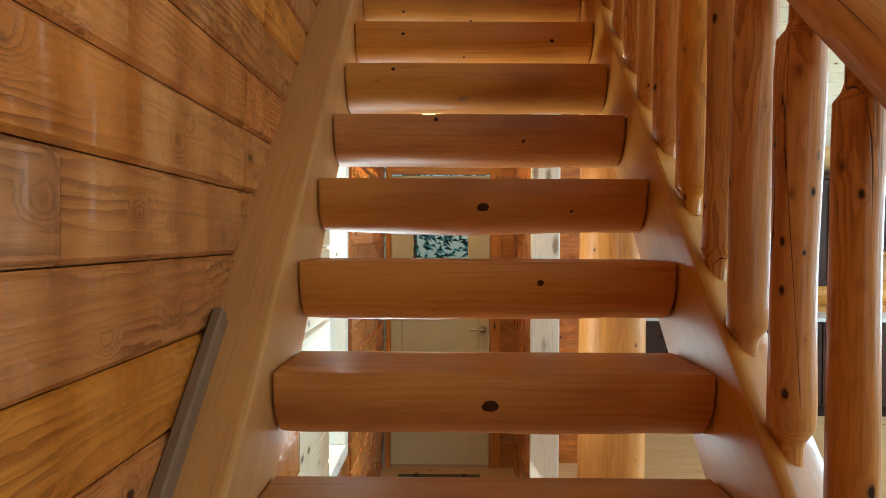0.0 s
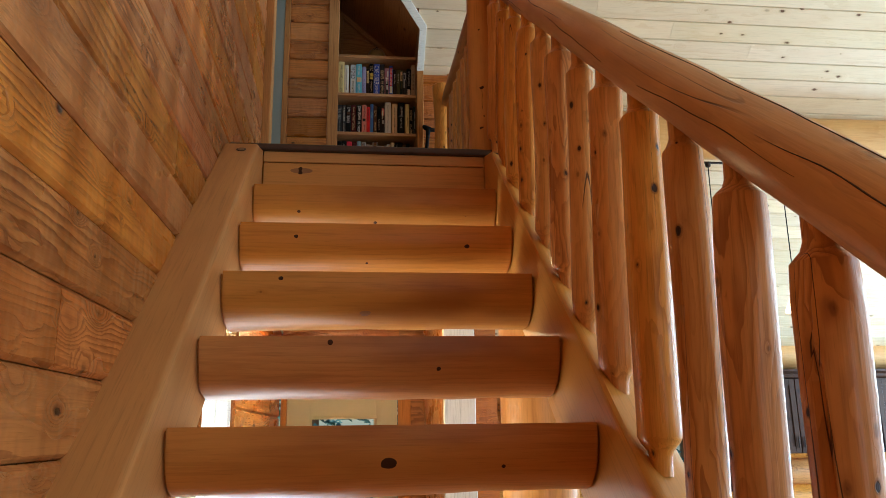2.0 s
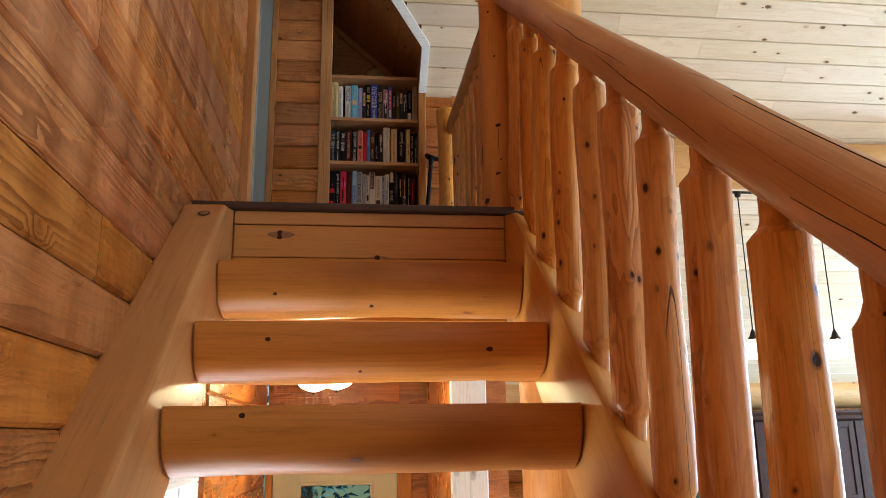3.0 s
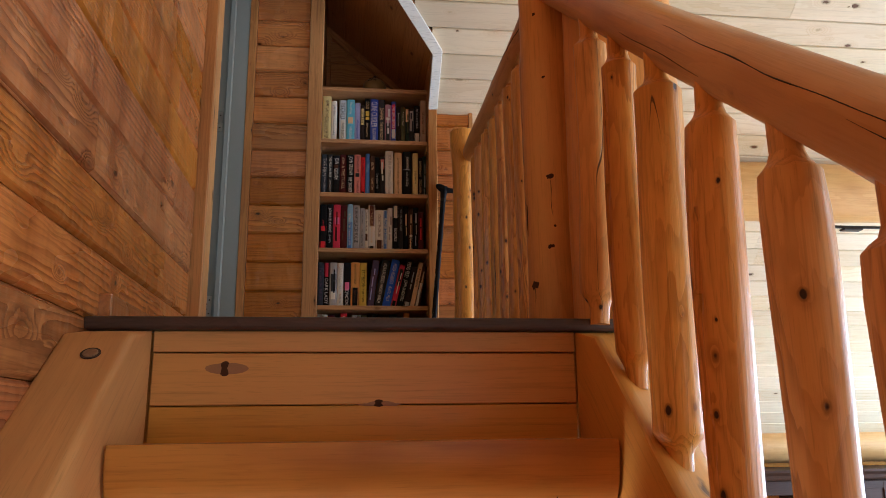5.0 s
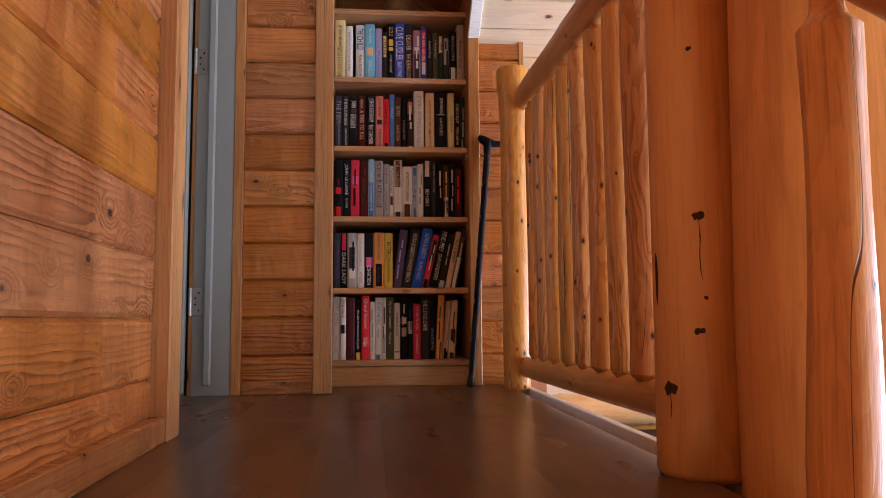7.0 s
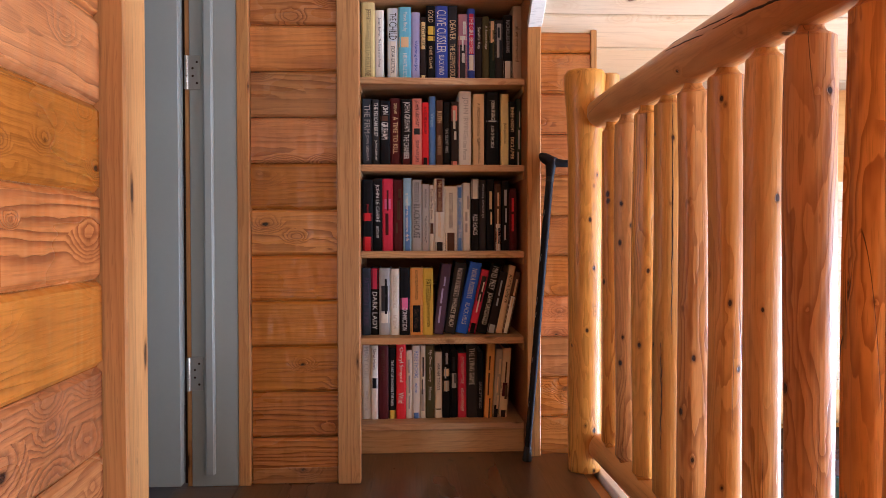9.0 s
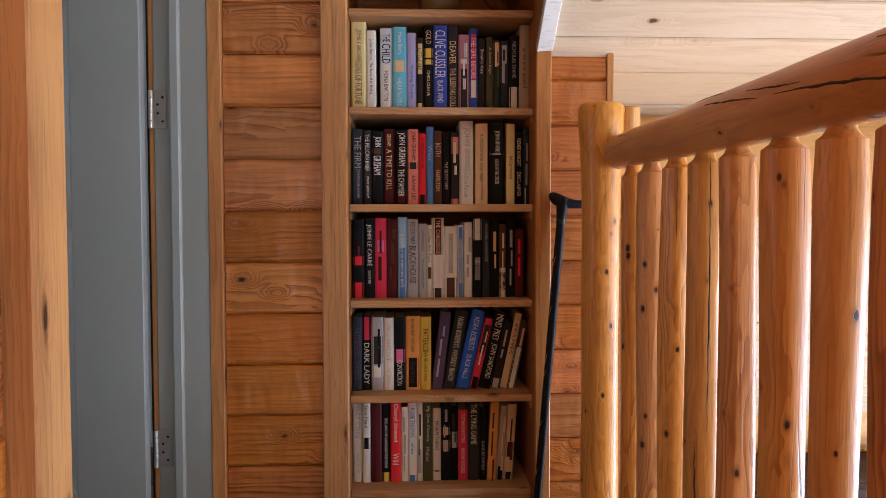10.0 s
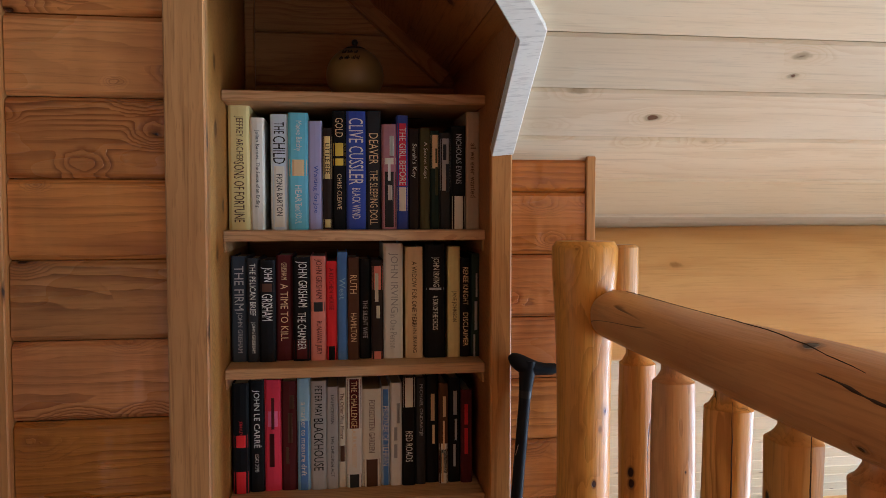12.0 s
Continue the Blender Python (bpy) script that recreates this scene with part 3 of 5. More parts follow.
# ---------- room behind the landing door ----------
side_room = thing("side_room", (-1.6, 4.4, LAND), "plain white walls of the room behind the landing door", "wall", kind="structure")
bm = bmesh.new()
for y0, y1, z0, z1 in ((3.2, 3.55, 2.4, 5.4), (4.45, 6.2, 2.4, 5.4), (3.55, 4.45, 2.4, 3.35), (3.55, 4.45, 4.45, 5.4)):
    box(-3.0, -2.9, y0, y1, z0, z1, 0, bm)
part("wall", bm, M_PLASTER, side_room)
part("wall", box(-2.9, -0.55, 3.2, 3.3, 2.4, 5.4), M_PLASTER, side_room)
part("wall", box(-2.9, -0.55, 6.1, 6.2, 2.4, 5.4), M_PLASTER, side_room)
part("wall", box(-2.9, -0.55, 3.3, 6.1, 5.4, 5.5), M_PLASTER, side_room)
part("floor", box(-2.9, -0.56, 3.3, 6.1, 2.4, LAND - 0.02), M_FLOOR, side_room)

# ---------- outer walls of the big room ----------
wall_e = thing("wall_east", (EAST, 2, 0), "pine board gable wall with large windows", "wall", kind="structure")
bm = bmesh.new()
for y0, y1, z0, z1 in ((SOUTH, -0.7, 0, 3.7), (-0.7, 1.9, 0, 0.6), (1.9, 3.175, 0, 3.7), (3.175, 3.625, 0, 0.6), (3.625, 5.28, 0, 3.7), (5.28, 5.98, 0, 0.7), (5.98, NORTH, 0, 2.42), (-0.7, 1.9, 3.6, 3.7), (3.175, 3.625, 3.6, 3.7)):
    box(EAST, EAST + 0.16, y0, y1, z0, z1, 0, bm)
for pts in ([(SOUTH, 3.7), (1.1, 3.7), (1.1, roof_z(1.1) + .05), (SOUTH, roof_z(SOUTH) + .05)], [(3.7, 3.7), (5.28, 3.7), (5.28, roof_z(5.28) + .05), (3.7, roof_z(3.7) + .05)], [(5.28, 3.3), (5.98, 3.3), (5.98, roof_z(5.98) + .05), (5.28, roof_z(5.28) + .05)], [(1.1, 5.45), (3.7, 5.45), (RIDGE_Y, roof_z(RIDGE_Y) + .05), (1.1, roof_z(1.1) + .05)], [(1.1, 3.7), (3.7, 3.7), (3.7, 3.95), (1.1, 3.95)], [(5.98, 2.42), (NORTH, 2.42), (5.98, roof_z(5.98) + .05)]):
    poly_prism(pts, "x", EAST, EAST + 0.16, bm)
part("boards", bm, M_WALL, wall_e)
# assumed rear wall and window, never in view
wall_s = thing("wall_south", (2, SOUTH, 0), "unseen pine board rear wall with an added wide window", "wall", kind="structure")
bm = bmesh.new()
for x0, x1, z0, z1 in ((-0.6, 1.6, 0, 3.4), (4.2, EAST, 0, 3.4), (1.6, 4.2, 0, 0.9), (1.6, 4.2, 2.9, 3.4)):
    box(x0, x1, SOUTH - 0.16, SOUTH, z0, z1, 0, bm)
part("boards", bm, M_WALL, wall_s)


def window(name, at, axis, w, h, mat=M_TRIM, cols=2, rows=1, label="pine-framed window with clear panes", glass_depth=0.0):
    """A framed window; at is its middle; axis: the way it runs ('x' or 'y')."""
    ob = thing(name, at, label, "window", kind="structure")
    turn = Matrix.Translation(at) @ (Matrix() if axis == "x" else pose(0, 0, 0, 0, 0, 90))
    t = 0.06
    for x0, x1, z0, z1 in ((-w / 2, w / 2, -h / 2, -h / 2 + t), (-w / 2, w / 2, h / 2 - t, h / 2), (-w / 2, -w / 2 + t, -h / 2 + t, h / 2 - t), (w / 2 - t, w / 2, -h / 2 + t, h / 2 - t)):
        part("window_frame", box(x0, x1, -0.05, 0.05, z0, z1, 0.004), mat, ob, "", turn)
    for c in range(1, cols):
        x = -w / 2 + w * c / cols
        part("mullion", box(x - 0.025, x + 0.025, -0.03, 0.03, -h / 2 + t, h / 2 - t, 0.004), mat, ob, "", turn)
    pane = part("pane", box(-w / 2 + t, w / 2 - t, -0.004, 0.004, -h / 2 + t, h / 2 - t), M_GLASS, ob, "clear glass", turn)
    pane.visible_shadow = False
    return ob


window("window_1", (EAST + 0.08, 3.40, 2.1), "y", 0.45, 3.0, cols=1)
window("window_7", (EAST + 0.08, 5.63, 2.0), "y", 0.7, 2.6, cols=1)
# assumed window, out of view, put in for the side room's fill
window("window_8", (-2.95, 4.0, 3.9), "y", 0.9, 1.1, M_PALETRIM, cols=2)
window("window_2", (EAST + 0.08, 0.6, 2.1), "y", 2.6, 3.0, cols=2)
window("window_3", (EAST + 0.08, 2.4, 4.7), "y", 2.6, 1.5, cols=3)
# assumed window behind the rear fill, out of view
window("window_4", (2.9, SOUTH - 0.08, 1.9), "x", 2.6, 2.0, cols=2)
window("window_5", (2.75, NORTH + 0.09, 1.55), "x", 0.95, 1.05, M_PALETRIM, cols=1, label="white-framed kitchen window onto trees")
window("window_6", (WALL_X - 0.090, 3.15, 1.3), "y", 0.70, 1.4, M_PALETRIM, cols=1, label="pale-framed window low in the wall under the stair head")


def log_piece(name, p0, p1, r0, r1, mat, parent, seed, label="", lump=0.06, segs=24, steps=16, round_end=0.0, flat=(), bow=0.0, crack=()):
    m, L = along(p0, p1)
    bm = ring_sweep(log_stations(L, r0, r1, steps, round_end), segs, seed, lump, flat, bow)
    if crack:
        bm.verts.ensure_lookup_table()
        rings = len(bm.verts) // segs
        for angle, a, b, depth in crack:
            k = angle * segs
            for i in range(int(a * rings), int(b * rings)):
                k += 0.45 * noise.noise(Vector((i * 0.31, seed + angle * 9, 0)))
                v = bm.verts[i * segs + int(round(k)) % segs]
                depth_here = depth * 0.55
                f = min(1.0, (i - a * rings) / 4.0, (b * rings - i) / 4.0)
                s = 1 - depth_here * f / max(r0, r1)
                v.co.y, v.co.z = v.co.y * s, v.co.z * s
    return part(name, bm, mat, parent, label, m, smooth=True)


# kitchen wall of stacked logs
wall_k = thing("wall_kitchen", (3.6, NORTH, 0), "peeled log wall of the kitchen under the eaves", "wall", kind="structure")
for k in range(10):
    z = 0.12 + k * 0.24
    if 1.0 < z < 2.08:
        log_piece("log", (0.95, NORTH + 0.12, z), (2.27, NORTH + 0.12, z), 0.13, 0.13, M_LOG, wall_k, k, lump=0.03, segs=14, steps=4)
        log_piece("log", (3.23, NORTH + 0.12, z), (EAST, NORTH + 0.12, z), 0.13, 0.13, M_LOG, wall_k, k + 20, lump=0.03, segs=14, steps=4)
    else:
        log_piece("log", (0.95, NORTH + 0.12, z), (EAST, NORTH + 0.12, z), 0.13, 0.13, M_LOG, wall_k, k, lump=0.03, segs=14, steps=10)
log_piece("eave_log", (0.95, NORTH - 0.02, 2.40), (EAST, NORTH - 0.02, 2.40), 0.13, 0.13, M_BEAM, wall_k, 31, lump=0.05, steps=24)

purlin = thing("purlin_log", (3.4, 5.42, 3.83), "thick peeled log purlin under the pale ceiling", "roof beam", kind="structure")
log_piece("log", (0.655, 5.42, 3.83), (EAST, 5.42, 3.83), 0.165, 0.165, M_BEAM, purlin, 3, lump=0.05, steps=40, segs=28)

# ---------- hall under the landing ----------
hall = thing("wall_hall", (0.0, 5.3, 0), "pine board walls of the entry hall under the landing", "wall", kind="structure")
part("end_boards", box(0.300, 0.46, 5.302, 5.42, 0, 2.4), M_WALL, hall)
part("end_boards", box(-0.438, 0.300, 5.302, 5.42, 2.06, 2.4), M_WALL, hall)
upright("door_casing", 0.290, 0.370, 5.285, 5.302, 0, 2.10, 0.003, M_TRIM, hall)
upright("door_casing", -0.437, -0.402, 5.285, 5.42, 0, 2.10, 0.003, M_TRIM, hall)
part("door_casing", box(-0.402, 0.290, 5.285, 5.302, 2.045, 2.125, 0.003), M_TRIM, hall)
part("side_boards", box(0.46, 0.60, 4.18, 5.42, 0, 2.4), M_WALL, hall)
upright("end_casing", 0.452, 0.608, 4.14, 4.18, 0, 2.4, 0.004, M_PALETRIM, hall, "pale casing on the wall's end")
part("side_boards", box(0.46, 0.95, 5.42, 5.56, 0, 2.42), M_WALL, hall)
part("side_boards", box(0.82, 0.95, 5.56, NORTH + 0.2, 0, 2.6), M_WALL, hall)
part("infill", poly_prism([(5.56, 2.42), (NORTH + 0.2, 2.42), (5.56, roof_z(5.56))], "x", 0.66, 0.80), M_WALL, hall)
part("infill", box(0.46, 0.66, 5.45, 5.70, 2.42, 3.95), M_WALL, hall)
bm = bmesh.new()
x = -0.418
while x < 0.64:
    box(x + 0.0008, x + 0.1092, 3.085, 5.30, 2.395, 2.418, 0.004, bm)
    x += 0.11
hall_ceiling = solid("ceiling_hall", bm, M_CEIL, "pine board ceiling under the landing", "ceiling", kind="structure")

# pieces of the board walls
clad(wall_west, M_WALL, (-0.400, -0.9), 0, 3.10, 0.1205, 1.698, 1.7, 0.1315, skew=0.55)
clad(wall_west, M_CEIL, (-0.4299, 2.201), 0, 0.595, 0.1205, 1.698, 0, 0.1315, skew=0.55)
clad(wall_west, M_WALL, (-0.400, -0.9), 0, 3.696, 1.698, 2.356, 1.7, 0.1315, skew=0.55)
clad(wall_west, M_WALL, (-0.4440, 3.505), 0, 1.775, 0.1205, 2.356, 0, 0.1315, skew=0.0)
clad(wall_west, M_WALL, (-0.400, -0.9), 0, 4.802, 2.356, 5.80, 1.7, 0.1315, skew=0.55)
clad(wall_end, M_WALL, (-0.429, END_Y), 1, 0.248, LAND, 5.15, 0, 0.1332)
part("base_strip", box(-0.428, -0.183, END_Y - 0.004, END_Y + 0.012, LAND, LAND + 0.046, 0.002), M_WALL, wall_end)
clad(short_wall, M_WALL, (0.4575, 5.206), 1, 0.168, 2.7383, 4.140, 0, 0.1332)

# ---------- staircase ----------
stair = thing("staircase", (0.08, 1.4, 0), "open log staircase with half-log treads and smooth pine stringers", "staircase")


def sweep_slope(name, section, y0, y1, mat, label, steps=30):
    """Extrude an (x, above-nosing) section along the stair's slope, cut level with the landing and the floor."""
    bm = bmesh.new()
    rows = []
    for i in range(steps + 1):
        y = y0 + (y1 - y0) * i / steps
        row = []
        for x, v in section:
            wob = 0.004 * noise.noise(Vector((y * 1.7, x * 9, v * 5)))
            row.append(bm.verts.new((x, y, min(max(nosing(y) + v + wob, 0.0), LAND - 0.026))))
        rows.append(row)
    n = len(section)
    for a, b in zip(rows, rows[1:]):
        for k in range(n):
            bm.faces.new((a[k], b[k], b[(k + 1) % n], a[(k + 1) % n]))
    bm.faces.new(rows[0])
    bm.faces.new(list(reversed(rows[-1])))
    bmesh.ops.recalc_face_normals(bm, faces=bm.faces)
    bmesh.ops.remove_doubles(bm, verts=bm.verts, dist=0.0002)
    m, _ = along((0, TOP_Y, RISE * STEPS), (0, TOP_Y + RUN, RISE * STEPS + RISE))
    bmesh.ops.transform(bm, verts=bm.verts, matrix=m.inverted())
    return part(name, bm, mat, stair, label, m, smooth=True)


def round_section(x0, x1, lo, hi, r):
    pts = [(x0, lo), (x1, lo)]
    for k in range(6):
        a = math.pi / 2 * k / 5
        pts.append((x1 - r + r * math.cos(a), hi - r + r * math.sin(a)))
    for k in range(6):
        a = math.pi / 2 + math.pi / 2 * k / 5
        pts.append((x0 + r + r * math.cos(a), hi - r + r * math.sin(a)))
    return pts


sweep_slope("stringer", round_section(-0.440, -0.320, -0.24, 0.085, 0.014), -0.30, TOP_Y - 0.004, M_STRINGER, "smooth rounded pine stringer along the wall")
sweep_slope("stringer", [(0.486, -0.26), (0.605, -0.26), (0.605, 0.0), (0.599, 0.014), (0.575, 0.032), (0.545, 0.054), (0.515, 0.072), (0.497, 0.081), (0.489, 0.078), (0.486, 0.068)], -0.30, TOP_Y - 0.004, M_STRINGER, "smooth rounded pine stringer below the balusters")
sweep_slope("stringer", [(0.607, -0.2), (0.640, -0.2), (0.640, 0.03), (0.607, 0.03)], TOP_Y, TOP_Y + 0.2, M_STRINGER, "", 3)


def tread_bm(seed):
    bm = bmesh.new()
    n = 18
    xs = [-0.340, -0.3135] + [-0.3135 + 0.7930 * k / 24 for k in range(25)] + [0.4795, 0.505]
    rows = []
    for j, x in enumerate(xs):
        inner = j in (0, 1, len(xs) - 2, len(xs) - 1)
        row = []
        for k in range(n + 1):
            a = math.pi * k / n
            cy, sz = math.cos(a), math.sin(a)
            py = 0.130 - 0.130 * math.copysign(abs(cy) ** 0.78, cy)
            pz = -0.131 * abs(sz) ** 0.86
            lump = 1 + 0.09 * noise.noise(Vector((x * 2.6 + seed * 5.1, a * 0.9, seed))) + 0.02 * noise.noise(Vector((x * 13.0 + seed, a * 3.0, seed)))
            pz *= lump
            if inner:
                py, pz = 0.130 + (py - 0.130) * 0.88, pz * 0.88 - 0.006
            row.append(bm.verts.new((x, py, pz)))
        rows.append(row)
    for a, b in zip(rows, rows[1:]):
        for k in range(n):
            bm.faces.new((a[k], a[k + 1], b[k + 1], b[k]))
        bm.faces.new((a[n], a[0], b[0], b[n]))
    bm.faces.new(rows[0])
    bm.faces.new(list(reversed(rows[-1])))
    bmesh.ops.recalc_face_normals(bm, faces=bm.faces)
    return bm


treads = {}
for n in range(1, STEPS):
    treads[n] = part("tread", tread_bm(n), M_TREAD, stair, "", Matrix.Translation((0, TOP_Y - RUN * (STEPS - n), RISE * n)), smooth=True)

m, L = along((-0.408, 0.2, nosing(0.2) + 0.105), (-0.408, 1.36, nosing(1.36) + 0.105))
solid("wood_strip", box(0, L, -0.011, 0.011, -0.030, 0.022, 0.004), M_STRIP, "weathered grey-brown wooden strip lying along the stringer", "wood strip", m=m)

# ---------- stair railing ----------
RAIL_X = 0.545


def rail_z(y):
    return 1.757 + 0.776 * (y - 0.847)


stair_rail = thing("stair_railing", (RAIL_X, 1.4, 0), "peeled log stair railing with hand-hewn balusters", "railing")


def baluster_bm(L, r, seed, neck=0.05):
    """Peeled pole with whittled tenons at both ends, along local x."""
    t = 0.019
    st = [(0, t * 0.95), (neck * 0.55, t), (neck * 0.72, t * 1.15), (neck * 0.95, r * 0.86), (neck * 1.12, r)]
    k = 14
    for i in range(1, k):
        f = i / k
        st.append((neck * 1.12 + (L - neck * 2.45) * f, r * (1 + 0.05 * math.sin(f * 5 + seed))))
    st += [(L - neck * 1.25, r * 0.98), (L - neck * 1.12, r * 0.80), (L - neck, t * 1.2), (L - neck * 0.8, t), (L, t)]
    bm = ring_sweep(st, 28, seed, 0.10, ((math.pi * (0.35 + 0.3 * (seed % 3)), 0.12),), 0.006 * math.sin(seed * 2.1))
    if seed % 2:
        # a drying check along the pole
        bm.verts.ensure_lookup_table()
        col, first, last = (seed * 11) % 28, 6 + seed % 4, 13 + seed % 5
        for i in range(first, last):
            v = bm.verts[i * 28 + (col + (i // 4) % 2) % 28]
            v.co.y, v.co.z = v.co.y * 0.72, v.co.z * 0.72
    return bm


for i in range(-7, 12):
    y = 1.178 + 0.1667 * i
    x = 0.532
    z0 = nosing(y) + 0.040
    m, L = along((x, y + 0.01 * math.sin(i * 1.7), z0), (x + 0.012, y, rail_z(y) - 0.03))
    part("baluster", baluster_bm(L, 0.036 + 0.003 * math.sin(i * 2.3), i + 9, 0.058), M_LOG, stair_rail, "", m @ pose(0, 0, 0, 37 * i), smooth=True)
log_piece("handrail", (RAIL_X, -0.35, rail_z(-0.35)), (0.570, 3.40, rail_z(3.40)), 0.055, 0.047, M_RAIL, stair_rail, 5, "thick peeled log handrail with long drying checks", lump=0.09, segs=40, steps=70, round_end=0.015)
log_piece("newel_post", (0.545, -0.30, 0.0), (0.545, -0.30, 1.10), 0.075, 0.07, M_LOG, stair_rail, 2, round_end=0.02)

roof_post = thing("log_post", (0.625, 3.20, 0), "tall peeled log post beside the stair head", "post")
HP = roof_z(3.27) + 0.03
butt = [(0.0, 0.142)] + [(2.2 + 0.2 * k, (0.140, 0.145, 0.148, 0.148, 0.146, 0.143, 0.139, 0.134, 0.130, 0.127, 0.124)[k]) for k in range(11)] + [(4.6, 0.122), (HP, 0.118)]
part("post", ring_sweep(butt, 32, 8, 0.05), M_POST, roof_post, "", Matrix.Translation((0.707, 3.27, 0)) @ pose(0, 0, 0, 0, -90, 0), smooth=True)

# ---------- landing railing ----------
land_rail = thing("landing_railing", (0.61, 4.2, LAND), "peeled log railing along the edge of the landing", "railing")
log_piece("newel_post", (0.575, 3.445, LAND - 0.005), (0.575, 3.445, 4.02), 0.080, 0.076, M_POST, land_rail, 12, "", lump=0.05, round_end=0.015, segs=28)
H5 = 3.972 - LAND
part("end_post", ring_sweep([(0, 0.047), (0.004, 0.049)] + [(0.06 + 0.09 * k, 0.050 + 0.0012 * math.sin(k)) for k in range(10)] + [(H5 - 0.24, 0.051), (H5 - 0.14, 0.055), (H5 - 0.06, 0.061), (H5 - 0.012, 0.062), (H5, 0.054)], 32, 13, 0.07), M_LOG, land_rail, "", Matrix.Translation((0.566, 5.03, LAND)) @ pose(0, 0, 0, 0, -90, 0), smooth=True)
part("rail_stub", ring_sweep([(0, 0.030), (0.10, 0.034), (0.16, 0.033), (0.165, 0.028)], 24, 14, 0.08), M_LOG, land_rail, "", Matrix.Translation((0.640, 5.035, 3.80)) @ pose(0, 0, 0, 0, -90, 0), smooth=True)
log_piece("handrail", (0.628, 3.46, 3.838), (0.602, 4.985, 3.838), 0.056, 0.046, M_RAIL, land_rail, 15, "peeled log handrail with drying checks", lump=0.09, segs=36, steps=50, round_end=0.014)
log_piece("bottom_rail", (0.640, 3.46, 2.838), (0.606, 5.0, 2.830), 0.043, 0.039, M_RAIL, land_rail, 16, "", lump=0.06, segs=28, steps=30)
for i in range(9):
    y = 4.87 - 0.148 * i
    x = 0.604 + 0.017 * (4.98 - y)
    m, L = along((x, y, 2.845), (x, y + 0.008 * math.sin(i * 2.0), 3.812))
    part("baluster", baluster_bm(L, 0.031 + 0.005 * (i / 8) + 0.002 * math.sin(i * 3), i + 41, 0.035), M_LOG, land_rail, "", m @ pose(0, 0, 0, 53 * i), smooth=True)


def knot_on(parent, at, normal, w, h, tilt=0.0, mat=None):
    """A dark knot, let into a wooden face: a low lens-shaped disc."""
    n = Vector(normal).normalized()
    x = Vector((1, 0, 0))
    y = n.cross(x).normalized()
    m = Matrix((x, y, n)).transposed().to_4x4()
    m.translation = Vector(at)
    bm = bmesh.new()
    top = bm.verts.new((0, 0, 0.0012))
    ring = []
    for k in range(16):
        a = 2 * math.pi * k / 16
        r = 1 + 0.15 * noise.noise(Vector((math.cos(a), math.sin(a), at[0] * 9)))
        ring.append(bm.verts.new((w * math.cos(a) * r, h * math.sin(a) * r, -0.0015)))
    for k in range(16):
        bm.faces.new((top, ring[k], ring[(k + 1) % 16]))
    return part("knot", bm, mat or M_KNOT, parent, "", m @ pose(0, 0, 0, 0, 0, tilt), smooth=True)


def log_point(at, r0, r1, seed, lump, u, a, lift):
    """A point on the skin of a log made by log_piece: u along it, a round it."""
    m, L = at
    x, r = u * L, (r0 + (r1 - r0) * u)
    r *= 1 + lump * noise.noise(Vector((x * 3.1 + seed * 7.3, math.cos(a) * 1.3 + seed, math.sin(a) * 1.3)))
    return m @ Vector((x, (r + lift) * math.cos(a), (r + lift) * math.sin(a)))


def crack_on(parent, at, r0, r1, seed, lump, path, width):
    """A drying check: a dark, pointed, wandering split let into a log's skin; path: (u, angle) along it."""
    bm = bmesh.new()
    rows = []
    n = 26
    for i in range(n + 1):
        f = i / n * (len(path) - 1)
        k = min(int(f), len(path) - 2)
        f -= k
        u = path[k][0] + (path[k + 1][0] - path[k][0]) * f
        a = path[k][1] + (path[k + 1][1] - path[k][1]) * f + 0.05 * noise.noise(Vector((u * 40, seed, 3.3)))
        w = width * math.sin(math.pi * (0.02 + 0.96 * i / n)) ** 0.7 * (0.75 + 0.6 * noise.noise(Vector((u * 70, seed, 9.1))))
        w = max(w, 0.0004) / r0
        rows.append([bm.verts.new(log_point(at, r0, r1, seed, lump, u, a + da, lift)) for da, lift in ((-w / 2, -0.0004), (0.0, 0.0009), (w / 2, -0.0004))])
    for p, q in zip(rows, rows[1:]):
        for k in range(2):
            bm.faces.new((p[k], p[k + 1], q[k + 1], q[k]))
    return part("drying_check", bm, M_CRACK, parent, "dark drying check")


def log_knot(parent, at, r0, r1, seed, lump, u, a, w, h, mat=None):
    """A knot on a standing log: w across it, h up it."""
    p = log_point(at, r0, r1, seed, lump, u, a, 0.0006)
    q = log_point(at, r0, r1, seed, lump, u, a, 0.02)
    n = (q - p).normalized()
    y = at[0].to_3x3().col[0].normalized()
    m = Matrix((y.cross(n), y, n)).transposed().to_4x4()
    m.translation = p
    bm = bmesh.new()
    top = bm.verts.new((0, 0, 0.0002))
    ring = []
    for k in range(18):
        b = 2 * math.pi * k / 18
        r = 1 + 0.35 * noise.noise(Vector((math.cos(b) * 1.6, math.sin(b) * 1.6, u * 19)))
        ring.append(bm.verts.new((w * math.cos(b) * r, h * math.sin(b) * r, -0.0012)))
    for k in range(18):
        bm.faces.new((top, ring[k], ring[(k + 1) % 18]))
    return part("knot", bm, mat or M_KNOT, parent, "", m, smooth=True)


M_KNOT = paint("dark_knot", (0.060, 0.022, 0.009), rough=0.6, grain=300, amount=0.35, spec=0.1)
M_KNOTPALE = paint("pale_knot", (0.30, 0.13, 0.045), rough=0.5, grain=250, amount=0.3)


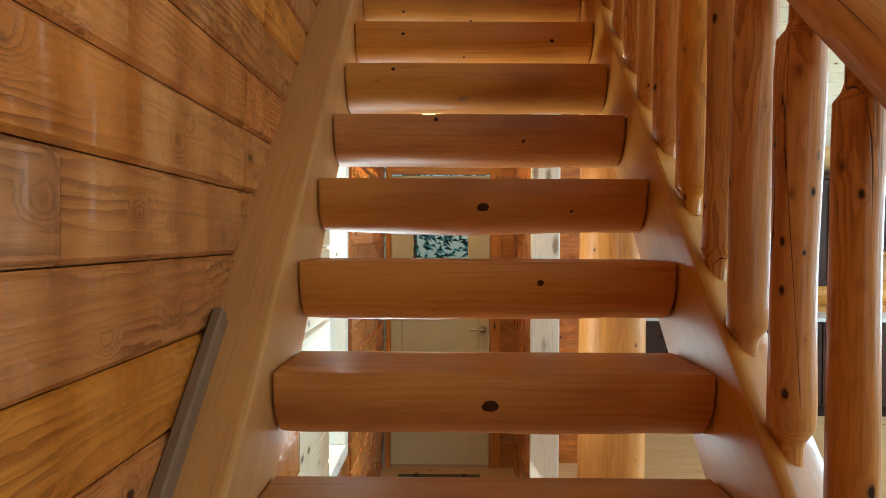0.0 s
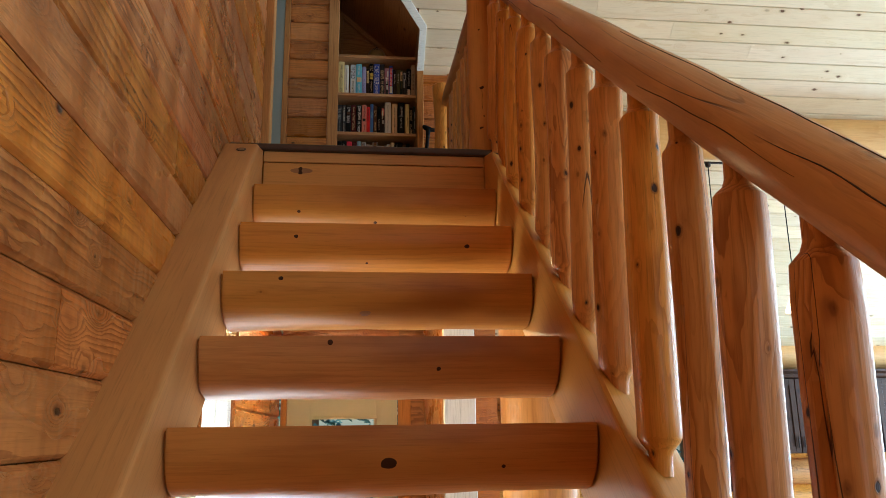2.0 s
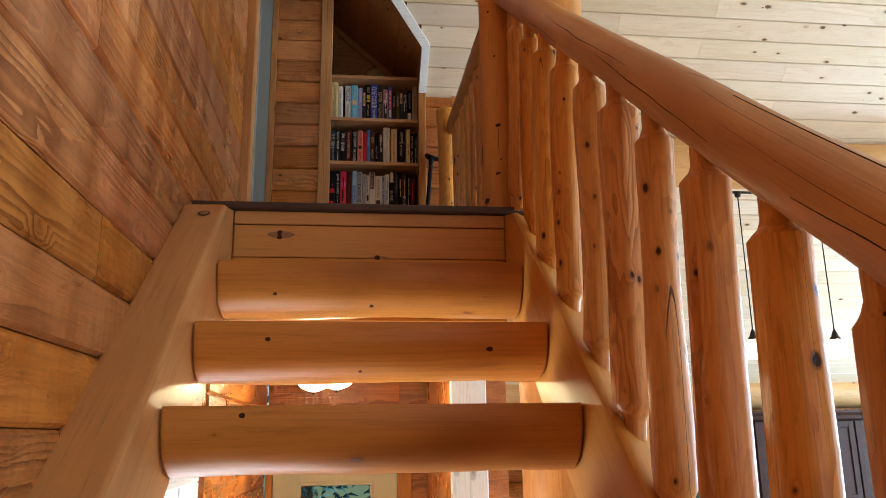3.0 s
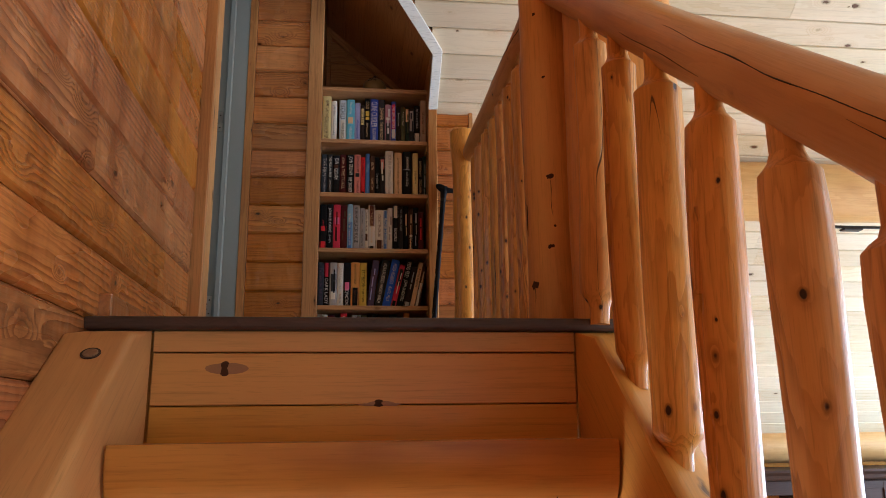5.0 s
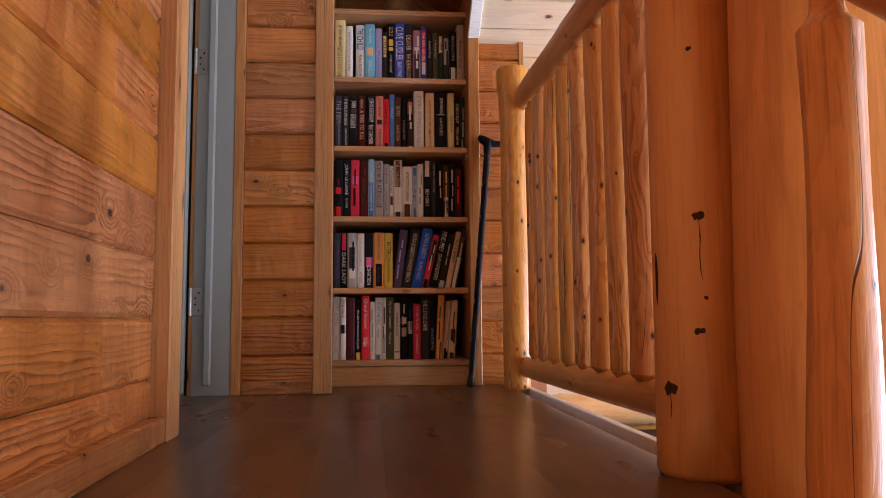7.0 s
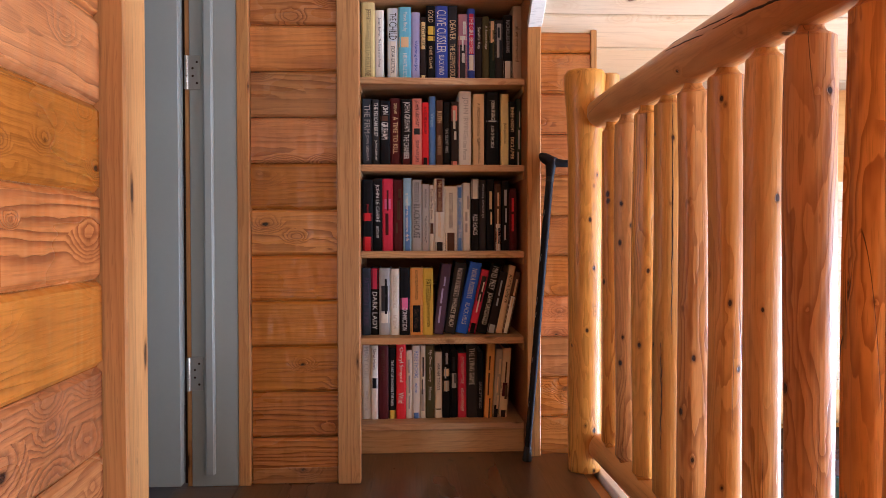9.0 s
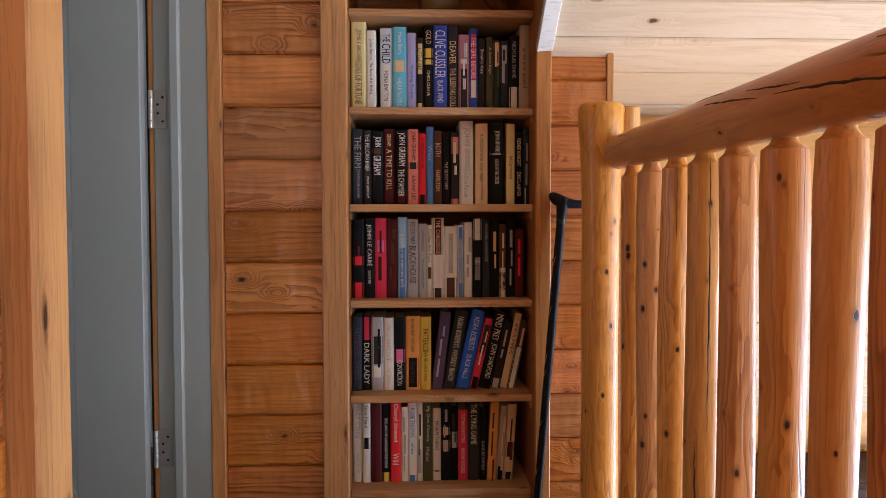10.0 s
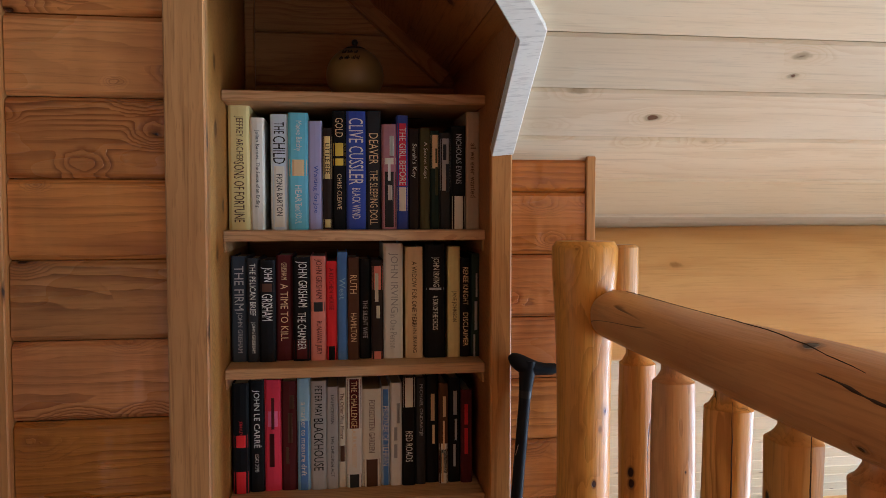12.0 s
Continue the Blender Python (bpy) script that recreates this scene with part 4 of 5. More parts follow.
def tread_knot(n, x, drop, w, h, mat=None):
    def prof(d):
        s = min(1.0, (d / 0.131) ** (1 / 0.86))
        return 0.130 - 0.130 * math.sqrt(max(0, 1 - s * s)) ** 0.78
    y0, y1 = prof(max(0.001, drop - 0.004)), prof(drop + 0.004)
    at = (x, TOP_Y - RUN * (STEPS - n) + prof(drop) - 0.0012, RISE * n - drop)
    knot_on(treads[n], at, (0, -0.008, -(y1 - y0)), w, h, 0, mat)


for n, x, drop, w, h, pale in ((7, 0.078, 0.062, 0.016, 0.012, 0), (8, 0.195, 0.046, 0.008, 0.008, 0), (8, -0.030, 0.106, 0.009, 0.007, 0), (9, 0.085, 0.070, 0.016, 0.011, 0), (9, 0.30, 0.078, 0.005, 0.005, 0),
                               (10, -0.035, 0.014, 0.006, 0.006, 0), (10, 0.205, 0.072, 0.005, 0.005, 0), (11, 0.045, 0.104, 0.017, 0.010, 1), (11, -0.17, 0.018, 0.006, 0.005, 0), (12, -0.155, 0.040, 0.006, 0.005, 0),
                               (12, 0.345, 0.062, 0.008, 0.006, 0), (12, 0.05, 0.11, 0.004, 0.004, 0), (13, -0.17, 0.085, 0.006, 0.005, 0), (13, 0.08, 0.112, 0.006, 0.006, 0), (13, 0.38, 0.09, 0.005, 0.005, 0)):
    tread_knot(n, x, drop, w, h, M_KNOTPALE if pale else None)
risers = [c for c in landing.children if c.name.startswith("riser_board")]
for x, z, w, h in ((-0.182, 2.656, 0.062, 0.017), (0.105, 2.590, 0.042, 0.007)):
    knot_on(risers[1], (x, TOP_Y + 0.0035, z), (0, -1, 0), w, h, 0, M_KNOTPALE)
    knot_on(risers[1], (x - 0.004, TOP_Y + 0.0025, z), (0, -1, 0), 0.011, 0.014 if w > 0.05 else 0.007)
m = Matrix.Translation((-0.372, 2.868, nosing(2.868) + 0.0855)) @ pose(0, 0, 0, 39)
stringer_left = next(c for c in stair.children if c.name == "stringer")
part("plug", ring_sweep([(0, 0.012), (0.002, 0.012), (0.0028, 0.010)], 16), M_STRIP, stringer_left, "grey wooden bolt plug", m @ pose(0, 0, 0, 0, -90, 0))
part("plug_hole", ring_sweep([(0, 0.016), (0.0014, 0.016)], 16), M_CRACK, stringer_left, "dark bored hole", m @ pose(0, 0, 0, 0, -90, 0))

# drying checks and knots of the logs
upper = along((0.628, 3.46, 3.838), (0.602, 4.985, 3.838)), 0.056, 0.046, 15, 0.09
lower = along((RAIL_X, -0.35, rail_z(-0.35)), (0.570, 3.40, rail_z(3.40))), 0.055, 0.047, 5, 0.09
rail_up = next(c for c in land_rail.children if c.name.startswith("handrail"))
rail_low = next(c for c in stair_rail.children if c.name.startswith("handrail"))
for path, w in ((((0.97, 1.80), (0.78, 1.75), (0.716, 1.55), (0.624, 1.28), (0.531, 0.88)), 0.0040), (((0.57, 0.62), (0.503, 0.40), (0.429, 0.14)), 0.0065), (((0.46, 0.53), (0.348, 0.18)), 0.0060), (((0.40, 0.12), (0.28, -0.16), (0.167, -0.55)), 0.0065), (((0.25, 0.7), (0.10, 0.5)), 0.004)):
    crack_on(rail_up, *upper, path, w)
for path, w in ((((0.56, -0.12), (0.542, -0.06), (0.491, 0.16), (0.436, 0.17)), 0.0035), (((0.462, 0.5), (0.43, 0.62), (0.404, 0.61), (0.37, 0.60)), 0.0032), (((0.62, 1.45), (0.54, 1.55), (0.47, 1.6), (0.36, 1.5), (0.30, 1.2)), 0.0055),
                (((0.74, 0.25), (0.67, 0.05), (0.61, -0.1)), 0.0035), (((0.86, 0.6), (0.78, 0.45), (0.70, 0.5)), 0.003), (((0.90, -0.2), (0.82, -0.35)), 0.003)):
    crack_on(rail_low, *lower, tuple((0.92 * u, a) for u, a in path), w)
newel = along((0.575, 3.445, LAND - 0.005), (0.575, 3.445, 4.02)), 0.080, 0.076, 12, 0.05
newel_ob = next(c for c in land_rail.children if c.name.startswith("newel_post"))
for u, a, w, h, mat in ((0.333, -1.97, 0.011, 0.008, None), (0.188, -2.04, 0.009, 0.007, None), (0.229, -1.88, 0.004, 0.004, None), (0.55, -2.05, 0.005, 0.005, None), (0.115, -2.7, 0.013, 0.012, None), (0.26, -3.05, 0.005, 0.05, None), (0.70, -2.3, 0.006, 0.005, None)):
    log_knot(newel_ob, *newel, u, a, w, h, mat)
crack_on(newel_ob, *newel, ((0.33, -1.97), (0.29, -1.97), (0.25, -1.95)), 0.0028)
crack_on(newel_ob, *newel, ((0.115, -2.7), (0.08, -2.72)), 0.004)
tall = along((0.707, 3.27, 2.2), (0.707, 3.27, 4.2)), 0.148, 0.127, 8, 0.05
tall_ob = roof_post.children[0]
for u, a, w, h in ((0.609, -3.01, 0.008, 0.022), (0.509, -2.42, 0.006, 0.007), (0.36, -2.45, 0.014, 0.022), (0.66, -2.6, 0.006, 0.006)):
    log_knot(tall_ob, *tall, u, a, w, h)
poles = [c for c in land_rail.children if c.name.startswith("baluster")]
for k, turn_, a0, a1 in ((2, 0.1, 0.30, 0.97), (3, 0.35, 0.42, 0.97), (3, -0.35, 0.15, 0.40), (8, 0.9, 0.08, 0.45), (5, 0.5, 0.05, 0.2)):
    y = 4.87 - 0.148 * k
    x = 0.604 + 0.017 * (4.98 - y)
    at = along((x, y, 2.845), (x, y + 0.008 * math.sin(k * 2.0), 3.812))
    side = at[0].to_3x3().inverted() @ Vector((-0.45, -0.9, 0))
    a = math.atan2(side.z, side.y) + turn_
    r = 0.031 + 0.005 * (k / 8) + 0.002 * math.sin(k * 3)
    crack_on(poles[k], at, r, r, k, 0.0, ((a0, a), ((a0 + a1) / 2, a + 0.06), (a1, a)), 0.0042)

# ---------- landing door ----------
door = thing("door", (-0.61, 4.90, LAND), "sage grey painted two-panel door standing wide open", "door")
DX0, DX1, DY0, DY1 = -1.43, -0.616, 4.888, 4.922
for x0, x1, z0, z1 in ((DX0, DX0 + 0.13, 2.765, 4.775), (DX1 - 0.17, DX1, 2.765, 4.775), (DX0 + 0.13, DX1 - 0.17, 2.765, 2.98), (DX0 + 0.13, DX1 - 0.17, 3.635, 3.835), (DX0 + 0.13, DX1 - 0.17, 4.64, 4.775)):
    part("rail" if x1 - x0 > 0.2 else "stile", box(x0, x1, DY0, DY1, z0, z1, 0.002), M_GREY, door)
for z0, z1 in ((2.98, 3.635), (3.835, 4.64)):
    bm = bmesh.new()
    x0, x1 = DX0 + 0.13, DX1 - 0.17
    for a, b, c, d in ((0.0, DY0 + 0.001, 0.030, DY0 + 0.013), (0.030, DY0 + 0.013, 0.075, DY0 + 0.004)):
        o = [bm.verts.new(q) for q in ((x0 + a, b, z0 + a), (x1 - a, b, z0 + a), (x1 - a, b, z1 - a), (x0 + a, b, z1 - a))]
        i_ = [bm.verts.new(q) for q in ((x0 + c, d, z0 + c), (x1 - c, d, z0 + c), (x1 - c, d, z1 - c), (x0 + c, d, z1 - c))]
        for k in range(4):
            bm.faces.new((o[k], o[(k + 1) % 4], i_[(k + 1) % 4], i_[k]))
    bm.faces.new(i_)
    bmesh.ops.remove_doubles(bm, verts=bm.verts, dist=0.0001)
    r = bmesh.ops.extrude_face_region(bm, geom=[e for e in bm.edges if e.is_boundary])
    bmesh.ops.translate(bm, verts=[v for v in r["geom"] if isinstance(v, bmesh.types.BMVert)], vec=(0, 0.03, 0))
    bmesh.ops.recalc_face_normals(bm, faces=bm.faces)
    part("panel", bm, M_GREY, door)
for z in (3.076, 3.938, 4.62):
    hinge = part("hinge", box(-0.606, -0.565, 4.9305, 4.9335, z - 0.048, z + 0.048, 0.001), M_STEEL, door, "brushed steel butt hinge with screws")
    for k in range(5):
        z0 = z - 0.048 + k * 0.0192
        part("knuckle", ring_sweep([(0, 0.0055), (0.018, 0.0055)], 12), M_STEEL, hinge, "", Matrix.Translation((-0.604, 4.9275, z0)) @ pose(0, 0, 0, 0, -90, 0), smooth=True)
    for dx, dz in ((-0.575, -0.03), (-0.587, -0.01), (-0.587, 0.012), (-0.575, 0.03)):
        part("screw", ring_sweep([(0, 0.0035), (0.0012, 0.0026)], 8), M_CRACK, hinge, "", Matrix.Translation((dx, 4.9303, z + dz)) @ pose(0, 0, 0, 0, 0, -90))

# ---------- bookcase ----------
bookcase = thing("bookcase", (0.14, 5.25, LAND), "built-in pine bookcase packed with novels", "bookcase")
SHELVES = (4.275, 3.990, 3.705, 3.420, 3.135, 2.850)
for z in SHELVES:
    part("shelf", box(-0.1315, 0.4115, 5.225, 5.645, z - 0.022, z, 0.002), M_SHELF, bookcase)
part("kick_board", box(-0.1315, 0.4115, 5.235, 5.255, LAND, 2.827, 0.002), M_SHELF, bookcase)
for x in (-0.1315, 0.4075):
    for z in SHELVES[1:]:
        part("cleat", box(x, x + 0.004, 5.24, 5.60, z - 0.045, z - 0.0225), M_SHELF, bookcase)

COLORS = {
    "straw": (0.55, 0.45, 0.20), "ivory": (0.72, 0.69, 0.60), "pale": (0.52, 0.58, 0.64), "teal": (0.10, 0.32, 0.42), "lavender": (0.24, 0.25, 0.42), "night": (0.045, 0.032, 0.030),
    "black": (0.014, 0.014, 0.016), "royal": (0.035, 0.06, 0.28), "charcoal": (0.05, 0.05, 0.055), "mauve": (0.26, 0.13, 0.16), "crimson": (0.42, 0.03, 0.06), "forest": (0.03, 0.055, 0.045), "olive": (0.13, 0.12, 0.06),
    "grey": (0.25, 0.25, 0.25), "taupe": (0.28, 0.22, 0.16), "slate": (0.06, 0.075, 0.10), "maroon": (0.13, 0.022, 0.025), "salmon": (0.60, 0.22, 0.18), "blue": (0.06, 0.14, 0.34), "brown": (0.14, 0.065, 0.04),
    "white": (0.80, 0.79, 0.75), "tan": (0.48, 0.35, 0.20), "red": (0.55, 0.025, 0.03), "sky": (0.25, 0.45, 0.62), "orange": (0.62, 0.30, 0.08), "yellow": (0.68, 0.50, 0.08), "purple": (0.16, 0.11, 0.20), "cobalt": (0.02, 0.09, 0.48), "pink": (0.62, 0.14, 0.28),
}
COVER = {k: paint("cover_" + k, tuple(q * (min(1.9, 0.84 / max(c)) if max(c) > 0.2 else 0.8) for q in c), rough=0.5, grain=90, amount=0.12, bump=0.03, spec=0.10) for k, c in COLORS.items()}
M_PAGES = paint("book_pages", (0.62, 0.55, 0.42), rough=0.85, grain=400, amount=0.15)
DESCR = {"straw": "straw-yellow", "night": "dark brown", "pale": "pale blue", "royal": "royal blue", "forest": "dark green", "cobalt": "bright blue", "sky": "light blue"}


def letters(text, size):
    c = bpy.data.curves.new("lettering", "FONT")
    c.body, c.size, c.resolution_u, c.align_x, c.align_y = text, size, 2, "CENTER", "CENTER"
    tmp = new("lettering", c)
    me = bpy.data.meshes.new_from_object(tmp)
    bpy.data.objects.remove(tmp)
    bpy.data.curves.remove(c)
    return me


def lettering(parent, text, mat, at, room, cap, m):
    """Lettering that reads down the spine: room is its length, cap the height of its capitals, m the book's pose."""
    me = letters(text, 1.0)
    xs = [v.co.x for v in me.vertices]
    ys = [v.co.y for v in me.vertices]
    w, h = max(xs) - min(xs), max(ys) - min(ys)
    sx = min(room / w, cap / h * 1.5)
    s = min(cap / h * 1.15, sx * 2.3)
    mx, my = (max(xs) + min(xs)) / 2, (max(ys) + min(ys)) / 2
    for v in me.vertices:
        x, y = (v.co.x - mx) * sx, (v.co.y - my) * s
        v.co = (at[0] + y, at[1], at[2] - x)
    me.materials.append(mat)
    return put_part("lettering", me, parent, m)


def book(x, shelf_z, w, h, color, words=(), ink="white", bands=(), lean=0.0, push=0.0):
    """A book on its shelf, spine out. bands: (from, to, color) as parts of the height. words: (text, middle, room, cap)."""
    d = rnd.uniform(0.150, 0.190)
    y0 = 5.298 + push + rnd.uniform(-0.006, 0.006)
    b = thing("book", (x, y0, shelf_z), DESCR.get(color, color) + " book with a lettered spine standing on a bookcase shelf", "book", "books in the bookcase")
    m = Matrix.Translation((x, y0, shelf_z + 0.0004 + w * math.sin(radians(lean)))) @ pose(0, 0, 0, 0, lean, 0)
    bm = bmesh.new()
    # cover: rounded spine and two boards
    sec = [(0, d), (0, 0.005), (w * 0.14, 0.0012), (w * 0.5, 0.0), (w * 0.86, 0.0012), (w, 0.005), (w, d), (w - 0.0022, d), (w - 0.0022, 0.006), (0.0022, 0.006), (0.0022, d)]
    lo = [bm.verts.new((p, q, 0)) for p, q in sec]
    hi = [bm.verts.new((p, q, h)) for p, q in sec]
    bm.faces.new(lo)
    bm.faces.new(list(reversed(hi)))
    for k in range(len(sec)):
        bm.faces.new((lo[k], lo[(k + 1) % len(sec)], hi[(k + 1) % len(sec)], hi[k]))
    bmesh.ops.recalc_face_normals(bm, faces=bm.faces)
    part("cover", bm, COVER[color], b, "", m)
    part("page_block", box(0.0024, w - 0.0024, 0.0065, d - 0.004, 0.003, h - 0.004), M_PAGES, b, "cream page block", m)
    for lo_, hi_, c in bands:
        sec = [(w * 0.06, 0.0030), (w * 0.3, -0.0004), (w * 0.5, -0.0007), (w * 0.7, -0.0004), (w * 0.94, 0.0030)]
        bm = bmesh.new()
        a = [bm.verts.new((p, q, h * lo_)) for p, q in sec]
        c2 = [bm.verts.new((p, q, h * hi_)) for p, q in sec]
        for k in range(4):
            bm.faces.new((a[k], a[k + 1], c2[k + 1], c2[k]))
        part("spine_band", bm, COVER[c], b, "", m)
    for text, mid, room, cap in words:
        lettering(b, text, COVER[ink], (w / 2, -0.0016, h * mid), h * room, w * cap, m)
    if not words:
        n = rnd.choice((2, 3, 3))
        z = h * rnd.uniform(0.80, 0.90)
        for k in range(n):
            ln = h * rnd.uniform(0.12, 0.30)
            cx = w * rnd.choice((0.38, 0.5, 0.62))
            for q in range(rnd.choice((1, 2))):
                xx = cx + (q - 0.5) * w * 0.22 * (q > 0)
                part("spine_bar", box(xx - w * 0.09, xx + w * 0.09, -0.0013, 0.003, z - ln, z), COVER[ink], b, "", m)
            z -= ln + h * 0.04
            if z < h * 0.2:
                break
    return b


def shelf_row(z, x, rows):
    for row in rows:
        if isinstance(row, (int, float)):
            x += row / 1000.0
            continue
        w, h, color = row[0] / 1000.0, row[1] / 1000.0, row[2]
        extra = row[3] if len(row) > 3 else {}
        book(x, z, w - 0.0008, h, color, **extra)
        x += w


def ink(color, *words, **more):
    return dict(ink=color, words=words, **more)


# top row of books
shelf_row(3.990, -0.128, [
    (45, 267, "straw", ink("brown", ("SONS OF FORTUNE", 0.30, 0.48, 0.42), ("JEFFREY ARCHER", 0.72, 0.36, 0.36))), (30, 238, "ivory", ink("charcoal", ("Julian Barnes", 0.76, 0.26, 0.30), ("The Sense of an Ending", 0.40, 0.40, 0.30))), 12,
    (37, 247, "pale", ink("black", ("THE", 0.88, 0.10, 0.50), ("CHILD", 0.69, 0.24, 0.62), ("FIONA BARTON", 0.30, 0.36, 0.30), bands=((0.02, 0.55, "ivory"),))),
    (43, 250, "teal", ink("white", ("Maeve Binchy", 0.80, 0.26, 0.34), ("HEART", 0.29, 0.18, 0.28), ("and SOUL", 0.13, 0.16, 0.28), bands=((0.46, 0.60, "tan"),))), (30, 233, "lavender", ink("royal", ("Waiting for", 0.42, 0.36, 0.36), ("Joe", 0.20, 0.1, 0.36))),
    (21, 218, "night", ink("night", ("LITTLE BEE", 0.70, 0.30, 0.40), bands=((0.50, 0.92, "straw"), (0.02, 0.10, "straw")))),
    (30, 255, "black", ink("tan", ("GOLD", 0.86, 0.16, 0.50), ("CHRIS CLEAVE", 0.32, 0.30, 0.28), bands=((0.54, 0.60, "yellow"), (0.62, 0.73, "yellow")))),
    (42, 255, "royal", ink("white", ("CLIVE CUSSLER", 0.66, 0.56, 0.66), ("BLACK WIND", 0.22, 0.26, 0.50))), (34, 257, "charcoal", ink("tan", ("DEAVER", 0.68, 0.26, 0.52), ("THE SLEEPING DOLL", 0.27, 0.46, 0.44))),
    (33, 228, "mauve", dict(bands=((0.02, 0.55, "charcoal"), (0.62, 0.68, "ivory")))), (26, 248, "royal", ink("white", ("THE GIRL BEFORE", 0.64, 0.50, 0.50), bands=((0.38, 0.93, "crimson"), (0.16, 0.37, "ivory")))),
    (25, 220, "night", ink("ivory", ("Sarah's Key", 0.68, 0.34, 0.44))), (23, 222, "olive", ink("ivory", ("A Secret Kept", 0.68, 0.36, 0.40))), (21, 215, "forest", dict(ink="olive", bands=((0.62, 0.96, "tan"),))),
    (26, 212, "charcoal", dict(ink="slate", bands=((0.40, 0.94, "grey"),))), (32, 227, "black", ink("grey", ("NICHOLAS EVANS", 0.68, 0.48, 0.34), bands=((0.0, 0.32, "ivory"),))), (32, 258, "taupe", ink("brown", ("all we ever wanted", 0.50, 0.46, 0.36)))])
# second row
shelf_row(3.705, -0.127, [
    (34, 228, "slate", ink("grey", ("THE FIRM", 0.70, 0.42, 0.50), ("JOHN GRISHAM", 0.28, 0.38, 0.34))), (25, 224, "charcoal", ink("ivory", ("THE PELICAN BRIEF", 0.70, 0.50, 0.44), ("JOHN GRISHAM", 0.24, 0.30, 0.34))),
    (35, 220, "black", ink("white", ("JOHN", 0.86, 0.14, 0.60), ("GRISHAM", 0.54, 0.26, 0.60), bands=((0.69, 0.77, "brown"),))), (36, 230, "maroon", ink("tan", ("A TIME TO KILL", 0.46, 0.54, 0.40), ("GRISHAM", 0.85, 0.16, 0.28))),
    (38, 226, "black", ink("white", ("JOHN GRISHAM", 0.74, 0.44, 0.58), ("THE CHAMBER", 0.29, 0.36, 0.42), bands=((0.02, 0.20, "maroon"),))), (33, 228, "salmon", ink("maroon", ("JOHN GRISHAM", 0.78, 0.38, 0.46), ("RUNAWAY JURY", 0.22, 0.32, 0.40), bands=((0.47, 0.56, "charcoal"),))),
    (24, 216, "red", ink("maroon", ("A KITCHEN HOUSE", 0.72, 0.42, 0.34), bands=((0.0, 0.14, "black"),))), (23, 236, "blue", ink("sky", ("West", 0.66, 0.2, 0.5))), (25, 224, "brown", ink("tan", ("RUTH", 0.74, 0.18, 0.54), ("HAMILTON", 0.32, 0.28, 0.46))),
    (26, 220, "black", ink("grey", ("THE SILENT WIFE", 0.40, 0.38, 0.34))), (27, 218, "night", dict(ink="ivory", bands=((0.70, 0.94, "salmon"), (0.0, 0.08, "salmon")))),
    (43, 254, "white", ink("grey", ("JOHN IRVING", 0.66, 0.52, 0.44), ("In One Person", 0.24, 0.30, 0.30))), 5, (39, 246, "tan", ink("brown", ("A WIDOW FOR ONE YEAR", 0.58, 0.58, 0.24), ("JOHN IRVING", 0.20, 0.3, 0.24))), 4,
    (46, 251, "black", ink("ivory", ("JOHN IRVING", 0.76, 0.26, 0.34), ("A SON OF THE CIRCUS", 0.40, 0.30, 0.30), bands=((0.60, 0.62, "grey"),))), 5, (28, 246, "straw", ink("brown", ("JANE JOHNSON", 0.46, 0.28, 0.36))),
    (24, 220, "black", ink("tan", ("RENEE KNIGHT", 0.72, 0.38, 0.44), ("DISCLAIMER", 0.28, 0.34, 0.44))), (21, 230, "forest", dict(ink="grey"))])
# third row
shelf_row(3.420, -0.127, [
    (35, 240, "black", ink("red", ("JOHN LE CARRE", 0.56, 0.20, 0.20), bands=((0.0, 0.20, "red"), (0.42, 0.53, "red")))), (32, 244, "black", ink("white", ("JOHN LE CARR\u00c9", 0.66, 0.52, 0.54), ("LEGACY OF SPIES", 0.26, 0.16, 0.28))),
    (36, 244, "crimson", dict(ink="maroon", bands=((0.58, 0.72, "pink"),))), (34, 240, "maroon", dict(ink="brown")), (29, 246, "sky", ink("ivory", ("a marker to measure drift", 0.46, 0.66, 0.36), bands=((0.0, 0.62, "blue"),))),
    (34, 240, "grey", ink("black", ("BLACKHOUSE", 0.42, 0.48, 0.54), ("PETER MAY", 0.82, 0.28, 0.40))), (26, 226, "grey", ink("charcoal", ("THE CHILDREN ACT", 0.32, 0.40, 0.24), ("IAN MCEWAN", 0.78, 0.28, 0.24))),
    (17, 222, "ivory", ink("brown", ("The Other Wes Moore", 0.72, 0.46, 0.44), bands=((0.26, 0.42, "brown"),))), (35, 244, "white", ink("tan", ("THE CHALLENGE", 0.76, 0.42, 0.34), ("LAURA MCBLUSKEY", 0.36, 0.36, 0.24), bands=((0.54, 0.99, "maroon"), (0.0, 0.12, "charcoal")))),
    (42, 218, "ivory", ink("brown", ("FORGOTTEN GARDEN", 0.62, 0.54, 0.28), bands=((0.0, 0.28, "brown"),))), (20, 222, "pale", ink("white", ("PRISONER OF TEHRAN", 0.50, 0.60, 0.54), bands=((0.0, 0.97, "blue"),))), (26, 230, "white", dict(ink="grey")),
    (30, 244, "black", ink("white", ("RED ROADS", 0.36, 0.28, 0.46), bands=((0.72, 0.99, "ivory"),))), (23, 240, "charcoal", ink("grey", ("MICHAEL ONDAATJE", 0.70, 0.48, 0.36))), (29, 244, "black", dict(ink="tan")), (22, 226, "brown", dict(ink="tan", bands=((0.0, 0.40, "ivory"), (0.10, 0.34, "black")))),
    (28, 236, "black", dict(ink="grey")), (26, 210, "maroon", dict(ink="red"))])
